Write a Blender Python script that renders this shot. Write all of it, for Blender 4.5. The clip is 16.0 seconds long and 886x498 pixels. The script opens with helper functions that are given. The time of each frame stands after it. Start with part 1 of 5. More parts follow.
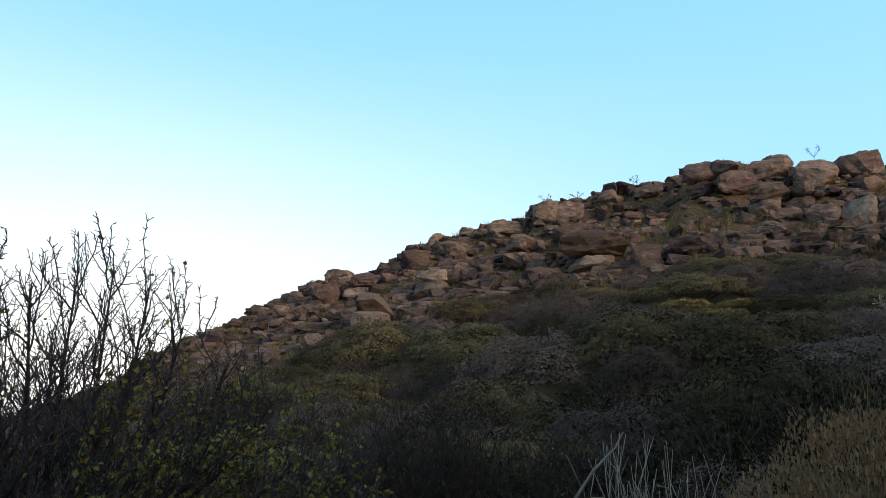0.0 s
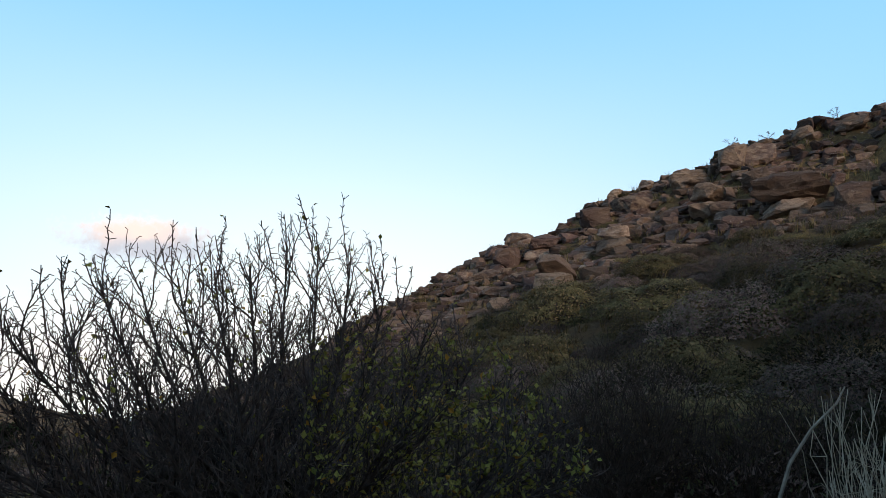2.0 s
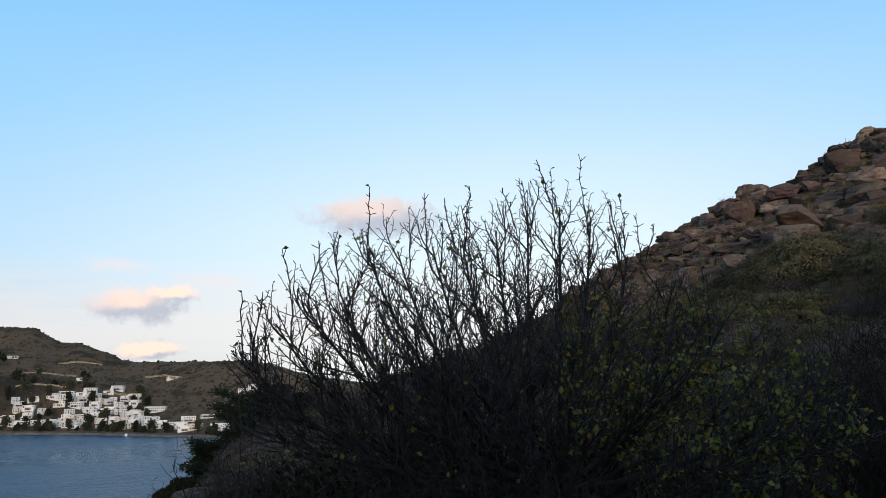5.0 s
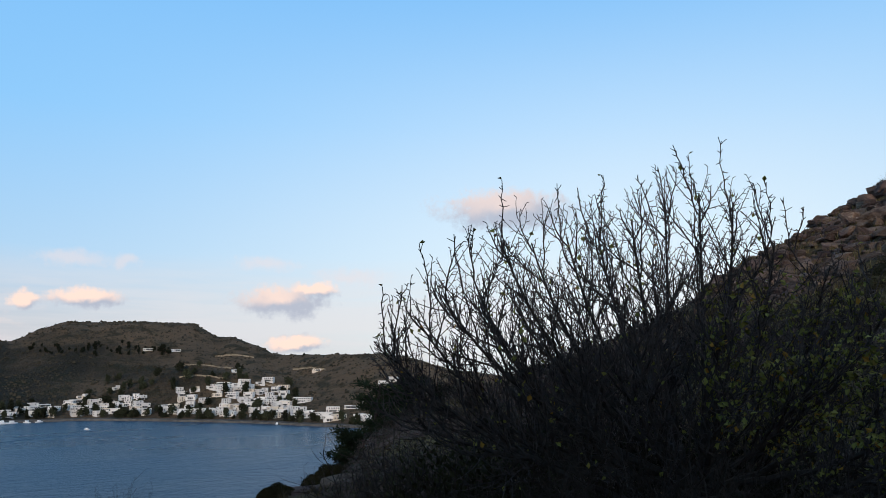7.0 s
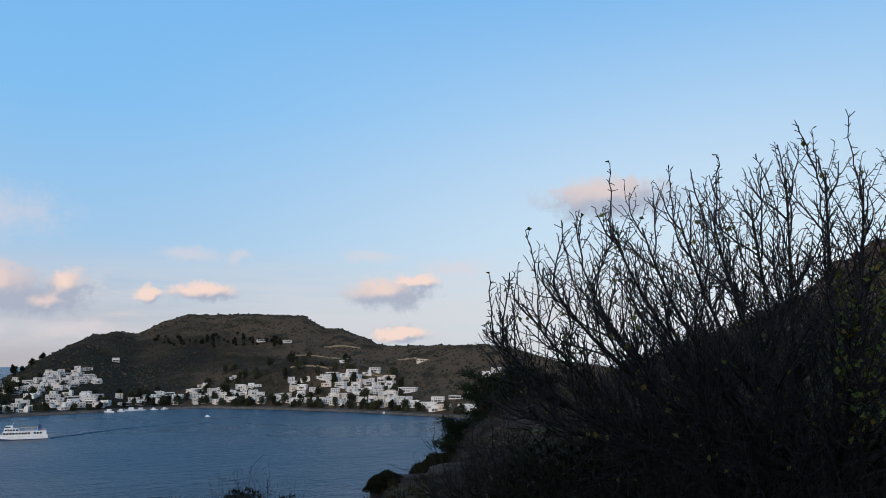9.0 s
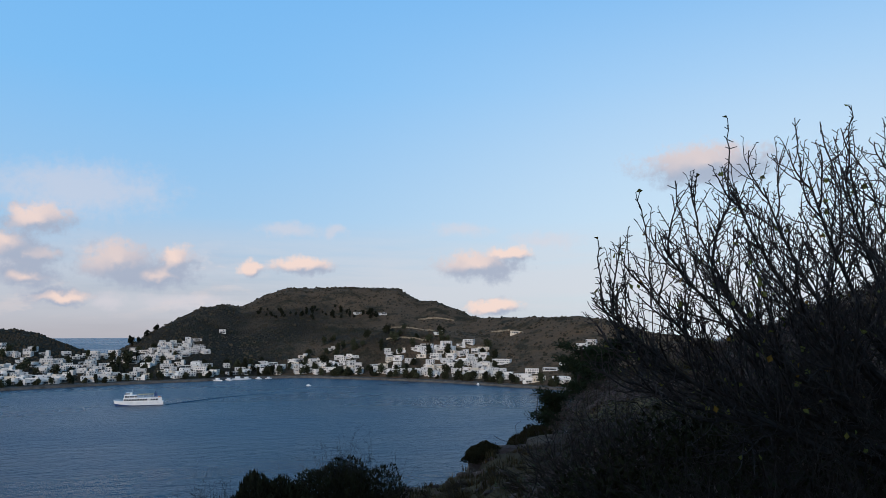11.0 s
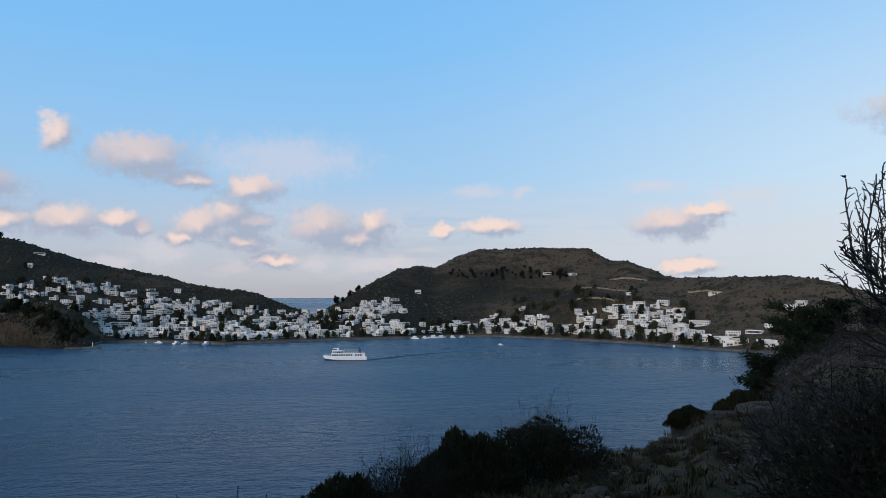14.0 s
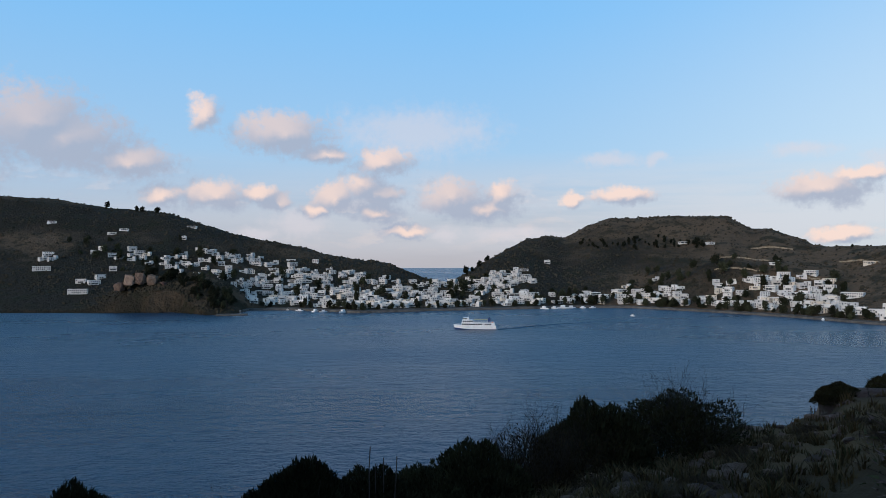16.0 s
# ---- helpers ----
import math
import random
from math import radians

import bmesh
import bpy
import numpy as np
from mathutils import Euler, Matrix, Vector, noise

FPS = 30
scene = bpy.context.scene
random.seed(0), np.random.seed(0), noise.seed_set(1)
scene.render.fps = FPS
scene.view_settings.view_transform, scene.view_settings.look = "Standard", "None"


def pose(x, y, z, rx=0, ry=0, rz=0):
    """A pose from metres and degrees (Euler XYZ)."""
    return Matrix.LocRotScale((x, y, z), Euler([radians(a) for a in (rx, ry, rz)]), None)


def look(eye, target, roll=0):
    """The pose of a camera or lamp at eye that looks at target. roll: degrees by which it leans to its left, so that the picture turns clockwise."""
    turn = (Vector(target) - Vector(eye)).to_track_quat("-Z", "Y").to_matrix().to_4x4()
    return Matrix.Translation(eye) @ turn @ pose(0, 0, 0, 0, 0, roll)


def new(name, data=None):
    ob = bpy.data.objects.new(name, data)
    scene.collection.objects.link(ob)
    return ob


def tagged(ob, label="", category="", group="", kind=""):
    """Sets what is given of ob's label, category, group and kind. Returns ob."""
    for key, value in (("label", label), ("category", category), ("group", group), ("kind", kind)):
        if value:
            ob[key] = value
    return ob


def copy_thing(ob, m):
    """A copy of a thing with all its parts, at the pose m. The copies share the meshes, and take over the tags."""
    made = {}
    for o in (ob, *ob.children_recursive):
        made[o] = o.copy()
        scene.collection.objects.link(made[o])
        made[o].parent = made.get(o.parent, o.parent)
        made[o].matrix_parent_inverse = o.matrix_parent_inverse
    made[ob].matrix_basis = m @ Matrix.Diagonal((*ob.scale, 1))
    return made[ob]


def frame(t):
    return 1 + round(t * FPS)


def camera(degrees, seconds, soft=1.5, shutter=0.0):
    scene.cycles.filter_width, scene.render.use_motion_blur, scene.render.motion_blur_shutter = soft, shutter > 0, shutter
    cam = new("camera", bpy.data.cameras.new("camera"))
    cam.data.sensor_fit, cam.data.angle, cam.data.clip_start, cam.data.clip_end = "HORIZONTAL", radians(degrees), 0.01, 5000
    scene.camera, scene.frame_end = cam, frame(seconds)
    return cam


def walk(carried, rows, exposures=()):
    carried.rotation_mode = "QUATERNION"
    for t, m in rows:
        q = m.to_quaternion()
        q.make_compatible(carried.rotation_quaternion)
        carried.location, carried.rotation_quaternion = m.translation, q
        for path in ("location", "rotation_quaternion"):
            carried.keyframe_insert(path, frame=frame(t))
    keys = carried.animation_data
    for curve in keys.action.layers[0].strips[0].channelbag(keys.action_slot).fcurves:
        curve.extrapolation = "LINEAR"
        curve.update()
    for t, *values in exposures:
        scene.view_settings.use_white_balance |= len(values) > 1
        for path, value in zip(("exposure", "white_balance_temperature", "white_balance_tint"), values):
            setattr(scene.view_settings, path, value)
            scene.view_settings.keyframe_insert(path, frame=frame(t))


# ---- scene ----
# The shot: a slow turn to the left on a path above a bay, the camera held at arm's length.
EYE = 50.0                      # eye height over the sea
SEA = 4985.0                    # how far the water goes
# seconds, heading and tilt and lean in degrees, eye east, north and up of the standpoint
PATH = [
    (0.0, -6.23, 14.92, 0.70, 0.351, 0.142, 0.071),
    (0.5, -9.72, 14.20, 0.45, 0.335, 0.136, 0.071),
    (1.0, -13.37, 13.34, 0.05, 0.321, 0.131, 0.079),
    (1.5, -16.67, 12.67, -0.21, 0.303, 0.125, 0.080),
    (2.0, -19.99, 12.01, -0.10, 0.277, 0.121, 0.069),
    (2.5, -22.80, 11.44, 0.04, 0.244, 0.113, 0.059),
    (3.0, -25.68, 10.94, 0.14, 0.218, 0.095, 0.052),
    (3.5, -28.35, 10.62, -0.26, 0.196, 0.060, 0.041),
    (4.0, -31.17, 10.12, -0.21, 0.179, 0.009, 0.038),
    (4.5, -33.82, 9.76, -0.23, 0.171, -0.035, 0.031),
    (5.0, -36.75, 9.43, -0.22, 0.171, -0.066, 0.022),
    (5.2, -37.85, 9.33, -0.22, 0.173, -0.074, 0.020),
    (7.5, -49.03, 8.86, -0.05, 0.195, -0.118, 0.001),
    (8.0, -50.95, 8.77, -0.12, 0.185, -0.124, -0.003),
    (8.5, -52.75, 8.63, 0.03, 0.164, -0.119, -0.007),
    (9.0, -54.62, 8.24, 0.02, 0.127, -0.108, -0.011),
    (11.5, -63.74, 5.64, 0.17, -0.151, -0.052, -0.035),
    (12.0, -66.04, 5.19, 0.26, -0.215, -0.046, -0.043),
    (12.5, -68.25, 4.78, 0.35, -0.281, -0.042, -0.054),
    (13.0, -70.83, 4.34, 0.09, -0.344, -0.043, -0.060),
    (13.5, -73.20, 3.83, 0.06, -0.393, -0.040, -0.063),
    (14.0, -75.90, 3.14, 0.09, -0.423, -0.031, -0.064),
    (14.5, -78.23, 2.45, 0.11, -0.439, -0.020, -0.065),
    (15.0, -80.73, 1.77, 0.20, -0.448, -0.011, -0.070),
    (15.5, -83.10, 1.30, 0.10, -0.455, -0.004, -0.077),
    (16.0, -85.64, 0.87, -0.01, -0.462, 0.001, -0.084),
]


def toward(az, el):
    """The direction of a heading and a height angle, in degrees."""
    a, e = radians(az), radians(el)
    return Vector((math.sin(a) * math.cos(e), math.cos(a) * math.cos(e), math.sin(e)))


def aimed(az, tilt, lean, x, y, z):
    eye = Vector((x, y, EYE + z))
    return look(eye, eye + toward(az, tilt), lean)


cam = camera(60.74, 16.0, soft=0.7)
walk(cam, [(row[0], aimed(*row[1:])) for row in PATH],
     exposures=[(0.0, 0.82, 7500, 12), (1.5, 0.68, 7400, 11), (3.5, 0.43, 7000, 9), (5.2, 0.34, 6800, 8), (7.5, 0.15, 6500, 8), (9.0, 0.0, 6350, 8),
                (11.5, 0.0, 6150, 7), (13.0, 0.0, 6150, 7), (16.0, 0.05, 6200, 7)])

# ---- sky and sun ----
SUN_AZ, SUN_EL = 132.0, 11.0
sun = new("sun", bpy.data.lights.new("sun", "SUN"))
sun.data.energy, sun.data.angle, sun.data.color = 1.9, radians(18), (1.0, 0.85, 0.74)
sun.matrix_world = look(Vector((0, 0, 300)) + toward(SUN_AZ, SUN_EL) * 500, (0, 0, 300))


class Nodes:
    """Short hand for node trees."""

    def __init__(self, tree):
        self.tree, self.nodes = tree, tree.nodes
        self.nodes.clear()

    def put(self, value, socket):
        if isinstance(value, bpy.types.NodeSocket):
            self.tree.links.new(value, socket)
        elif value is not None:
            socket.default_value = value

    def math(self, op, a, b=None, c=None, clamp=False):
        n = self.nodes.new("ShaderNodeMath")
        n.operation, n.use_clamp = op, clamp
        for v, s in zip((a, b, c), n.inputs):
            self.put(v, s)
        return n.outputs[0]

    def vec(self, op, a, b=None):
        n = self.nodes.new("ShaderNodeVectorMath")
        n.operation = op
        for v, s in zip((a, b), n.inputs):
            self.put(v, s)
        return n.outputs["Value"] if op in ("LENGTH", "DOT_PRODUCT") else n.outputs[0]

    def mix(self, f, a, b, blend="MIX"):
        n = self.nodes.new("ShaderNodeMix")
        n.data_type, n.blend_type = "RGBA", blend
        n.clamp_factor = True
        for v, s in ((f, n.inputs[0]), (a, n.inputs[6]), (b, n.inputs[7])):
            self.put((*v, 1) if isinstance(v, tuple) and len(v) == 3 else v, s)
        return n.outputs[2]

    def noise(self, at, scale, detail=4, rough=0.55, stretch=None, distort=0.0):
        if stretch:
            at = self.vec("MULTIPLY", at, stretch)
        n = self.nodes.new("ShaderNodeTexNoise")
        n.inputs["Scale"].default_value, n.inputs["Detail"].default_value = scale, detail
        n.inputs["Roughness"].default_value, n.inputs["Distortion"].default_value = rough, distort
        self.put(at, n.inputs["Vector"])
        return n.outputs[0]

    def ramp(self, f, stops):
        n = self.nodes.new("ShaderNodeValToRGB")
        while len(n.color_ramp.elements) < len(stops):
            n.color_ramp.elements.new(0.5)
        for e, (p, c) in zip(n.color_ramp.elements, stops):
            e.position, e.color = p, (*c, 1) if len(c) == 3 else c
        self.put(f, n.inputs[0])
        return n.outputs[0]

    def span(self, v, lo, hi, smooth=True):
        n = self.nodes.new("ShaderNodeMapRange")
        n.interpolation_type = "SMOOTHSTEP" if smooth else "LINEAR"
        self.put(v, n.inputs[0])
        self.put(lo, n.inputs[1])
        self.put(hi, n.inputs[2])
        return n.outputs[0]


# clouds low over the bay: heading, height, half width, half height in degrees
CLOUDS = [
    (-120.0, 7.0, 4.0, 2.4), (-114.1, 9.2, 3.2, 2.2), (-112.3, 8.2, 3.8, 1.9), (-108.4, 6.9, 2.8, 1.2), (-103.2, 10.4, 1.0, 1.1), (-97.6, 9.3, 3.2, 1.4), (-94.6, 7.9, 1.9, 0.6),
    (-90.2, 7.3, 2.0, 0.9), (-91.7, 5.6, 1.4, 1.1), (-90.6, 5.0, 1.8, 0.8), (-93.8, 4.7, 1.7, 1.1), (-95.1, 3.7, 1.2, 0.6), (-90.6, 3.7, 1.8, 0.8),
    (-84.9, 4.6, 2.2, 1.3), (-82.8, 3.8, 2.6, 0.8), (-81.2, 4.9, 1.2, 0.9), (-88.5, 2.2, 1.8, 0.5), (-106.0, 4.6, 1.4, 0.8), (-102.4, 4.7, 2.2, 1.0), (-99.4, 4.9, 1.3, 0.7),
    (-98.0, 4.3, 1.1, 0.6), (-75.9, 4.5, 0.9, 0.45), (-72.2, 4.8, 2.1, 0.6), (-58.9, 4.9, 2.6, 1.0), (-56.6, 5.7, 1.6, 0.5), (-57.6, 1.8, 2.0, 0.5), (-42.0, 11.8, 4.2, 1.3)]
# thinner, fainter shreds
SHREDS = [(-87.8, 9.6, 4.6, 1.5), (-73.2, 7.4, 1.8, 0.45), (-69.8, 7.4, 0.7, 0.35), (-96.6, 2.8, 1.8, 0.8), (-99.6, 1.9, 1.2, 0.4), (-80.0, 2.0, 2.6, 0.5), (-85.4, 2.0, 0.8, 0.5), (-53.8, 6.8, 2.0, 0.5), (-60.0, 7.6, 1.6, 0.4)]
world = bpy.data.worlds.new("sky")
scene.world = world
world.use_nodes = True
k = Nodes(world.node_tree)
direction = k.nodes.new("ShaderNodeTexCoord").outputs["Generated"]
part_xyz = k.nodes.new("ShaderNodeSeparateXYZ")
k.put(direction, part_xyz.inputs[0])
dx, dy, dz = part_xyz.outputs
height_angle = k.math("MULTIPLY", k.math("ARCSINE", dz), 57.2958)
heading = k.math("MULTIPLY", k.math("ARCTAN2", dx, dy), 57.2958)
sky = k.nodes.new("ShaderNodeTexSky")
sky.sky_type, sky.sun_disc = "NISHITA", False
sky.sun_elevation, sky.sun_rotation = radians(SUN_EL), radians(SUN_AZ)
sky.air_density, sky.dust_density = 1.0, 1.2
# thin evening haze: blue above, pale and faintly pink at the horizon
clear = k.ramp(k.math("DIVIDE", height_angle, 90.0, clamp=True), [
    (0.0, (0.52, 0.49, 0.53)), (0.035, (0.50, 0.54, 0.64)), (0.09, (0.385, 0.60, 0.85)), (0.20, (0.245, 0.55, 0.93)),
    (0.36, (0.175, 0.475, 0.91)), (0.5, (0.15, 0.25, 0.40)), (1.0, (0.15, 0.20, 0.28))])
# the sky is palest to the north-west
pale = k.math("MULTIPLY", k.span(k.math("ABSOLUTE", k.math("ADD", heading, 30.0)), 55.0, 0.0), k.span(height_angle, 32.0, 4.0))
clear = k.mix(k.math("MULTIPLY", pale, 0.75), clear, (0.84, 0.92, 0.97))
base = k.mix(0.12, clear, k.vec("MULTIPLY", sky.outputs[0], (0.09, 0.09, 0.09)))
place = k.nodes.new("ShaderNodeCombineXYZ")
k.put(heading, place.inputs[0])
k.put(height_angle, place.inputs[1])
warp = k.nodes.new("ShaderNodeTexNoise")
warp.inputs["Scale"].default_value, warp.inputs["Detail"].default_value = 0.8, 4
k.put(place.outputs[0], warp.inputs["Vector"])
bend = k.vec("MULTIPLY", k.vec("SUBTRACT", warp.outputs["Color"], (0.5, 0.5, 0.5)), (1.7, 1.2, 0.0))
swirl = k.vec("ADD", place.outputs[0], bend)
wisp = k.noise(place.outputs[0], 0.55, 5, 0.6)
billow = k.noise(place.outputs[0], 1.9, 6, 0.62)


def cloud_reach(at, group):
    near = None
    for az, el, w, h in group:
        d = k.vec("LENGTH", k.vec("MULTIPLY", k.vec("SUBTRACT", at, (az, el, 0)), (0.7 / w, 0.7 / h, 0)))
        near = d if near is None else k.math("SMOOTH_MIN", near, d, 0.25)
    return near


rough_edge = k.math("MULTIPLY", k.math("ADD", k.math("SUBTRACT", wisp, 0.5), k.math("MULTIPLY", k.math("SUBTRACT", billow, 0.5), 0.8)), 1.0)
reach = k.math("ADD", cloud_reach(swirl, CLOUDS), rough_edge)
cover = k.math("MULTIPLY", k.span(reach, 1.08, 0.42), 0.88)
lit_side = k.math("ADD", cloud_reach(k.vec("ADD", swirl, (-0.7, 0.75, 0)), CLOUDS), k.math("MULTIPLY", rough_edge, 0.5))
glow = k.span(k.math("SUBTRACT", lit_side, k.math("SUBTRACT", reach, k.math("MULTIPLY", rough_edge, 0.5))), -0.1, 0.8)
cloud_colour = k.mix(glow, (0.40, 0.43, 0.53), (0.97, 0.71, 0.60))
shred_reach = k.math("ADD", cloud_reach(swirl, SHREDS), rough_edge)
shred_cover = k.math("MULTIPLY", k.span(shred_reach, 1.3, 0.2), 0.5)
# small scattered puffs low over the western horizon
def puffs(at):
    return k.noise(k.vec("MULTIPLY", at, (0.16, 0.42, 1.0)), 1.0, 5, 0.58)


low_band = k.math("MULTIPLY", k.math("MULTIPLY", k.span(height_angle, 0.3, 2.2), k.span(height_angle, 8.0, 3.5)), k.span(heading, -68.0, -84.0))
puff = puffs(place.outputs[0])
puff_cover = k.math("MULTIPLY", k.span(puff, 0.50, 0.66), k.math("MULTIPLY", low_band, 0.28))
puff_glow = k.span(k.math("SUBTRACT", puff, puffs(k.vec("ADD", place.outputs[0], (-0.6, 0.55, 0)))), -0.02, 0.07)
# long flat veils near the horizon
veil = k.noise(k.vec("MULTIPLY", place.outputs[0], (0.05, 0.5, 1.0)), 1.0, 4, 0.6)
veil = k.math("MULTIPLY", k.span(veil, 0.30, 0.58), k.math("MULTIPLY", k.span(height_angle, 9.0, 4.0), k.span(height_angle, -1.0, 2.0)))
veil = k.math("MULTIPLY", veil, k.span(heading, -125.0, -62.0))
air = k.mix(k.math("MULTIPLY", veil, 0.55), base, (0.70, 0.68, 0.71))
air = k.mix(puff_cover, air, k.mix(puff_glow, (0.45, 0.45, 0.54), (0.92, 0.70, 0.62)))
air = k.mix(shred_cover, air, (0.74, 0.66, 0.68))
air = k.mix(cover, air, cloud_colour)
back = k.nodes.new("ShaderNodeBackground")
k.put(air, back.inputs[0])
back.inputs[1].default_value = 1.0
k.put(back.outputs[0], k.nodes.new("ShaderNodeOutputWorld").inputs[0])


# ---- materials ----
def surface(name, build):
    m = bpy.data.materials.new(name)
    m.use_nodes = True
    n = Nodes(m.node_tree)
    b = n.nodes.new("ShaderNodeBsdfPrincipled")
    n.put(b.outputs[0], n.nodes.new("ShaderNodeOutputMaterial").inputs[0])
    n.b = b
    n.at = n.nodes.new("ShaderNodeTexCoord").outputs["Object"]
    n.world = n.nodes.new("ShaderNodeNewGeometry").outputs["Position"]
    build(n)
    return m


def bump(n, height, strength=0.4, distance=0.05):
    u = n.nodes.new("ShaderNodeBump")
    u.inputs["Strength"].default_value, u.inputs["Distance"].default_value = strength, distance
    n.put(height, u.inputs["Height"])
    n.put(u.outputs[0], n.b.inputs["Normal"])


def island(n):
    return n.nodes.new("ShaderNodeNewGeometry").outputs["Random Per Island"]


def chance(n):
    return n.nodes.new("ShaderNodeObjectInfo").outputs["Random"]


def plain(name, colour, roughness=0.6, vary=0.25, scale=3.0, metallic=0.0, relief=0.2):
    def build(n):
        a = n.noise(n.at, scale, 5)
        low = tuple(c * (1 - vary) for c in colour)
        high = tuple(min(1, c * (1 + vary)) for c in colour)
        n.put(n.mix(n.span(a, 0.3, 0.7), low, high), n.b.inputs["Base Color"])
        n.b.inputs["Roughness"].default_value, n.b.inputs["Metallic"].default_value = roughness, metallic
        n.b.inputs["Specular IOR Level"].default_value = 0.5 if roughness < 0.7 else 0.08
        bump(n, n.noise(n.at, scale * 8, 3), relief, 0.01)
    return surface(name, build)


def leafy(name, dark, light, odd=None, share=0.0, clump=3.2):
    """Leaves: shaded in clumps and one by one, dull, each shrub a little different."""
    def build(n):
        f = n.math("ADD", n.math("MULTIPLY", n.span(n.noise(n.at, clump, 3), 0.32, 0.68), 0.65), n.math("MULTIPLY", island(n), 0.35))
        c = n.mix(f, dark, light)
        if odd:
            c = n.mix(n.span(n.math("FRACT", n.math("MULTIPLY", island(n), 7.31)), 1 - share, 1 - share + 0.02), c, odd)
        shift = n.math("ADD", 0.45, n.math("MULTIPLY", chance(n), 1.1))
        grey = n.nodes.new("ShaderNodeCombineColor")
        for s in grey.inputs:
            n.put(shift, s)
        n.put(n.mix(1.0, c, grey.outputs[0], "MULTIPLY"), n.b.inputs["Base Color"])
        n.b.inputs["Roughness"].default_value = 0.8
        n.b.inputs["Specular IOR Level"].default_value = 0.06
    return surface(name, build)


def earth(n):
    big, fine = n.noise(n.world, 0.18, 5), n.noise(n.world, 4.0, 6, 0.7)
    c = n.mix(n.span(big, 0.35, 0.65), (0.046, 0.030, 0.016), (0.118, 0.075, 0.036))
    c = n.mix(n.span(fine, 0.5, 0.8), c, (0.10, 0.074, 0.043))
    # drier, paler ground high on the brow
    parted = n.nodes.new("ShaderNodeSeparateXYZ")
    n.put(n.world, parted.inputs[0])
    high = n.span(n.math("ADD", parted.outputs[2], n.math("MULTIPLY", big, 8.0)), 58.0, 63.0)
    c = n.mix(n.math("MULTIPLY", high, 0.8), c, n.mix(n.span(fine, 0.4, 0.65), (0.075, 0.047, 0.024), (0.16, 0.11, 0.05)))
    n.put(c, n.b.inputs["Base Color"])
    n.b.inputs["Roughness"].default_value = 0.95
    n.b.inputs["Specular IOR Level"].default_value = 0.08
    bump(n, fine, 0.8, 0.12)


def scrubland(n):
    big, mid, fine = n.noise(n.world, 0.006, 5), n.noise(n.world, 0.035, 5, 0.65), n.noise(n.world, 0.16, 4, 0.7)
    parted = n.nodes.new("ShaderNodeSeparateXYZ")
    n.put(n.world, parted.inputs[0])
    # browner to the north; the south's darker colour also paints in cloud shadow
    dry_sunlit = n.math("ADD", big, n.math("MULTIPLY", n.span(parted.outputs[1], 120.0, 520.0), 0.27))
    c = n.mix(n.span(dry_sunlit, 0.48, 0.74), (0.030, 0.026, 0.019), (0.135, 0.092, 0.058))
    c = n.mix(n.math("MULTIPLY", n.span(mid, 0.48, 0.64), 0.8), c, (0.026, 0.027, 0.016))
    c = n.mix(n.math("MULTIPLY", n.span(fine, 0.52, 0.72), 0.6), c, (0.016, 0.017, 0.011))
    n.put(c, n.b.inputs["Base Color"])
    n.b.inputs["Roughness"].default_value = 1.0
    n.b.inputs["Specular IOR Level"].default_value = 0.1
    bump(n, n.math("ADD", mid, fine), 1.0, 5.0)


def sea(n):
    n.b.inputs["Roughness"].default_value = 0.12
    n.b.inputs["IOR"].default_value = 1.33
    n.b.inputs["Specular IOR Level"].default_value = 0.56
    drift = n.noise(n.world, 0.006, 4, 0.6, (1.0, 0.35, 1.0))
    n.put(n.mix(n.span(drift, 0.35, 0.65), (0.005, 0.031, 0.068), (0.010, 0.050, 0.104)), n.b.inputs["Base Color"])
    n.put(n.math("ADD", 0.23, n.math("MULTIPLY", n.span(drift, 0.3, 0.7), 0.12)), n.b.inputs["Roughness"])
    swell = n.noise(n.world, 0.16, 4, 0.55, (1.0, 0.45, 1.0), 0.4)
    ripple = n.noise(n.world, 0.7, 3, 0.6, (1.0, 0.5, 1.0), 0.3)
    bump(n, n.math("ADD", swell, n.math("MULTIPLY", ripple, 0.5)), 0.9, 1.8)


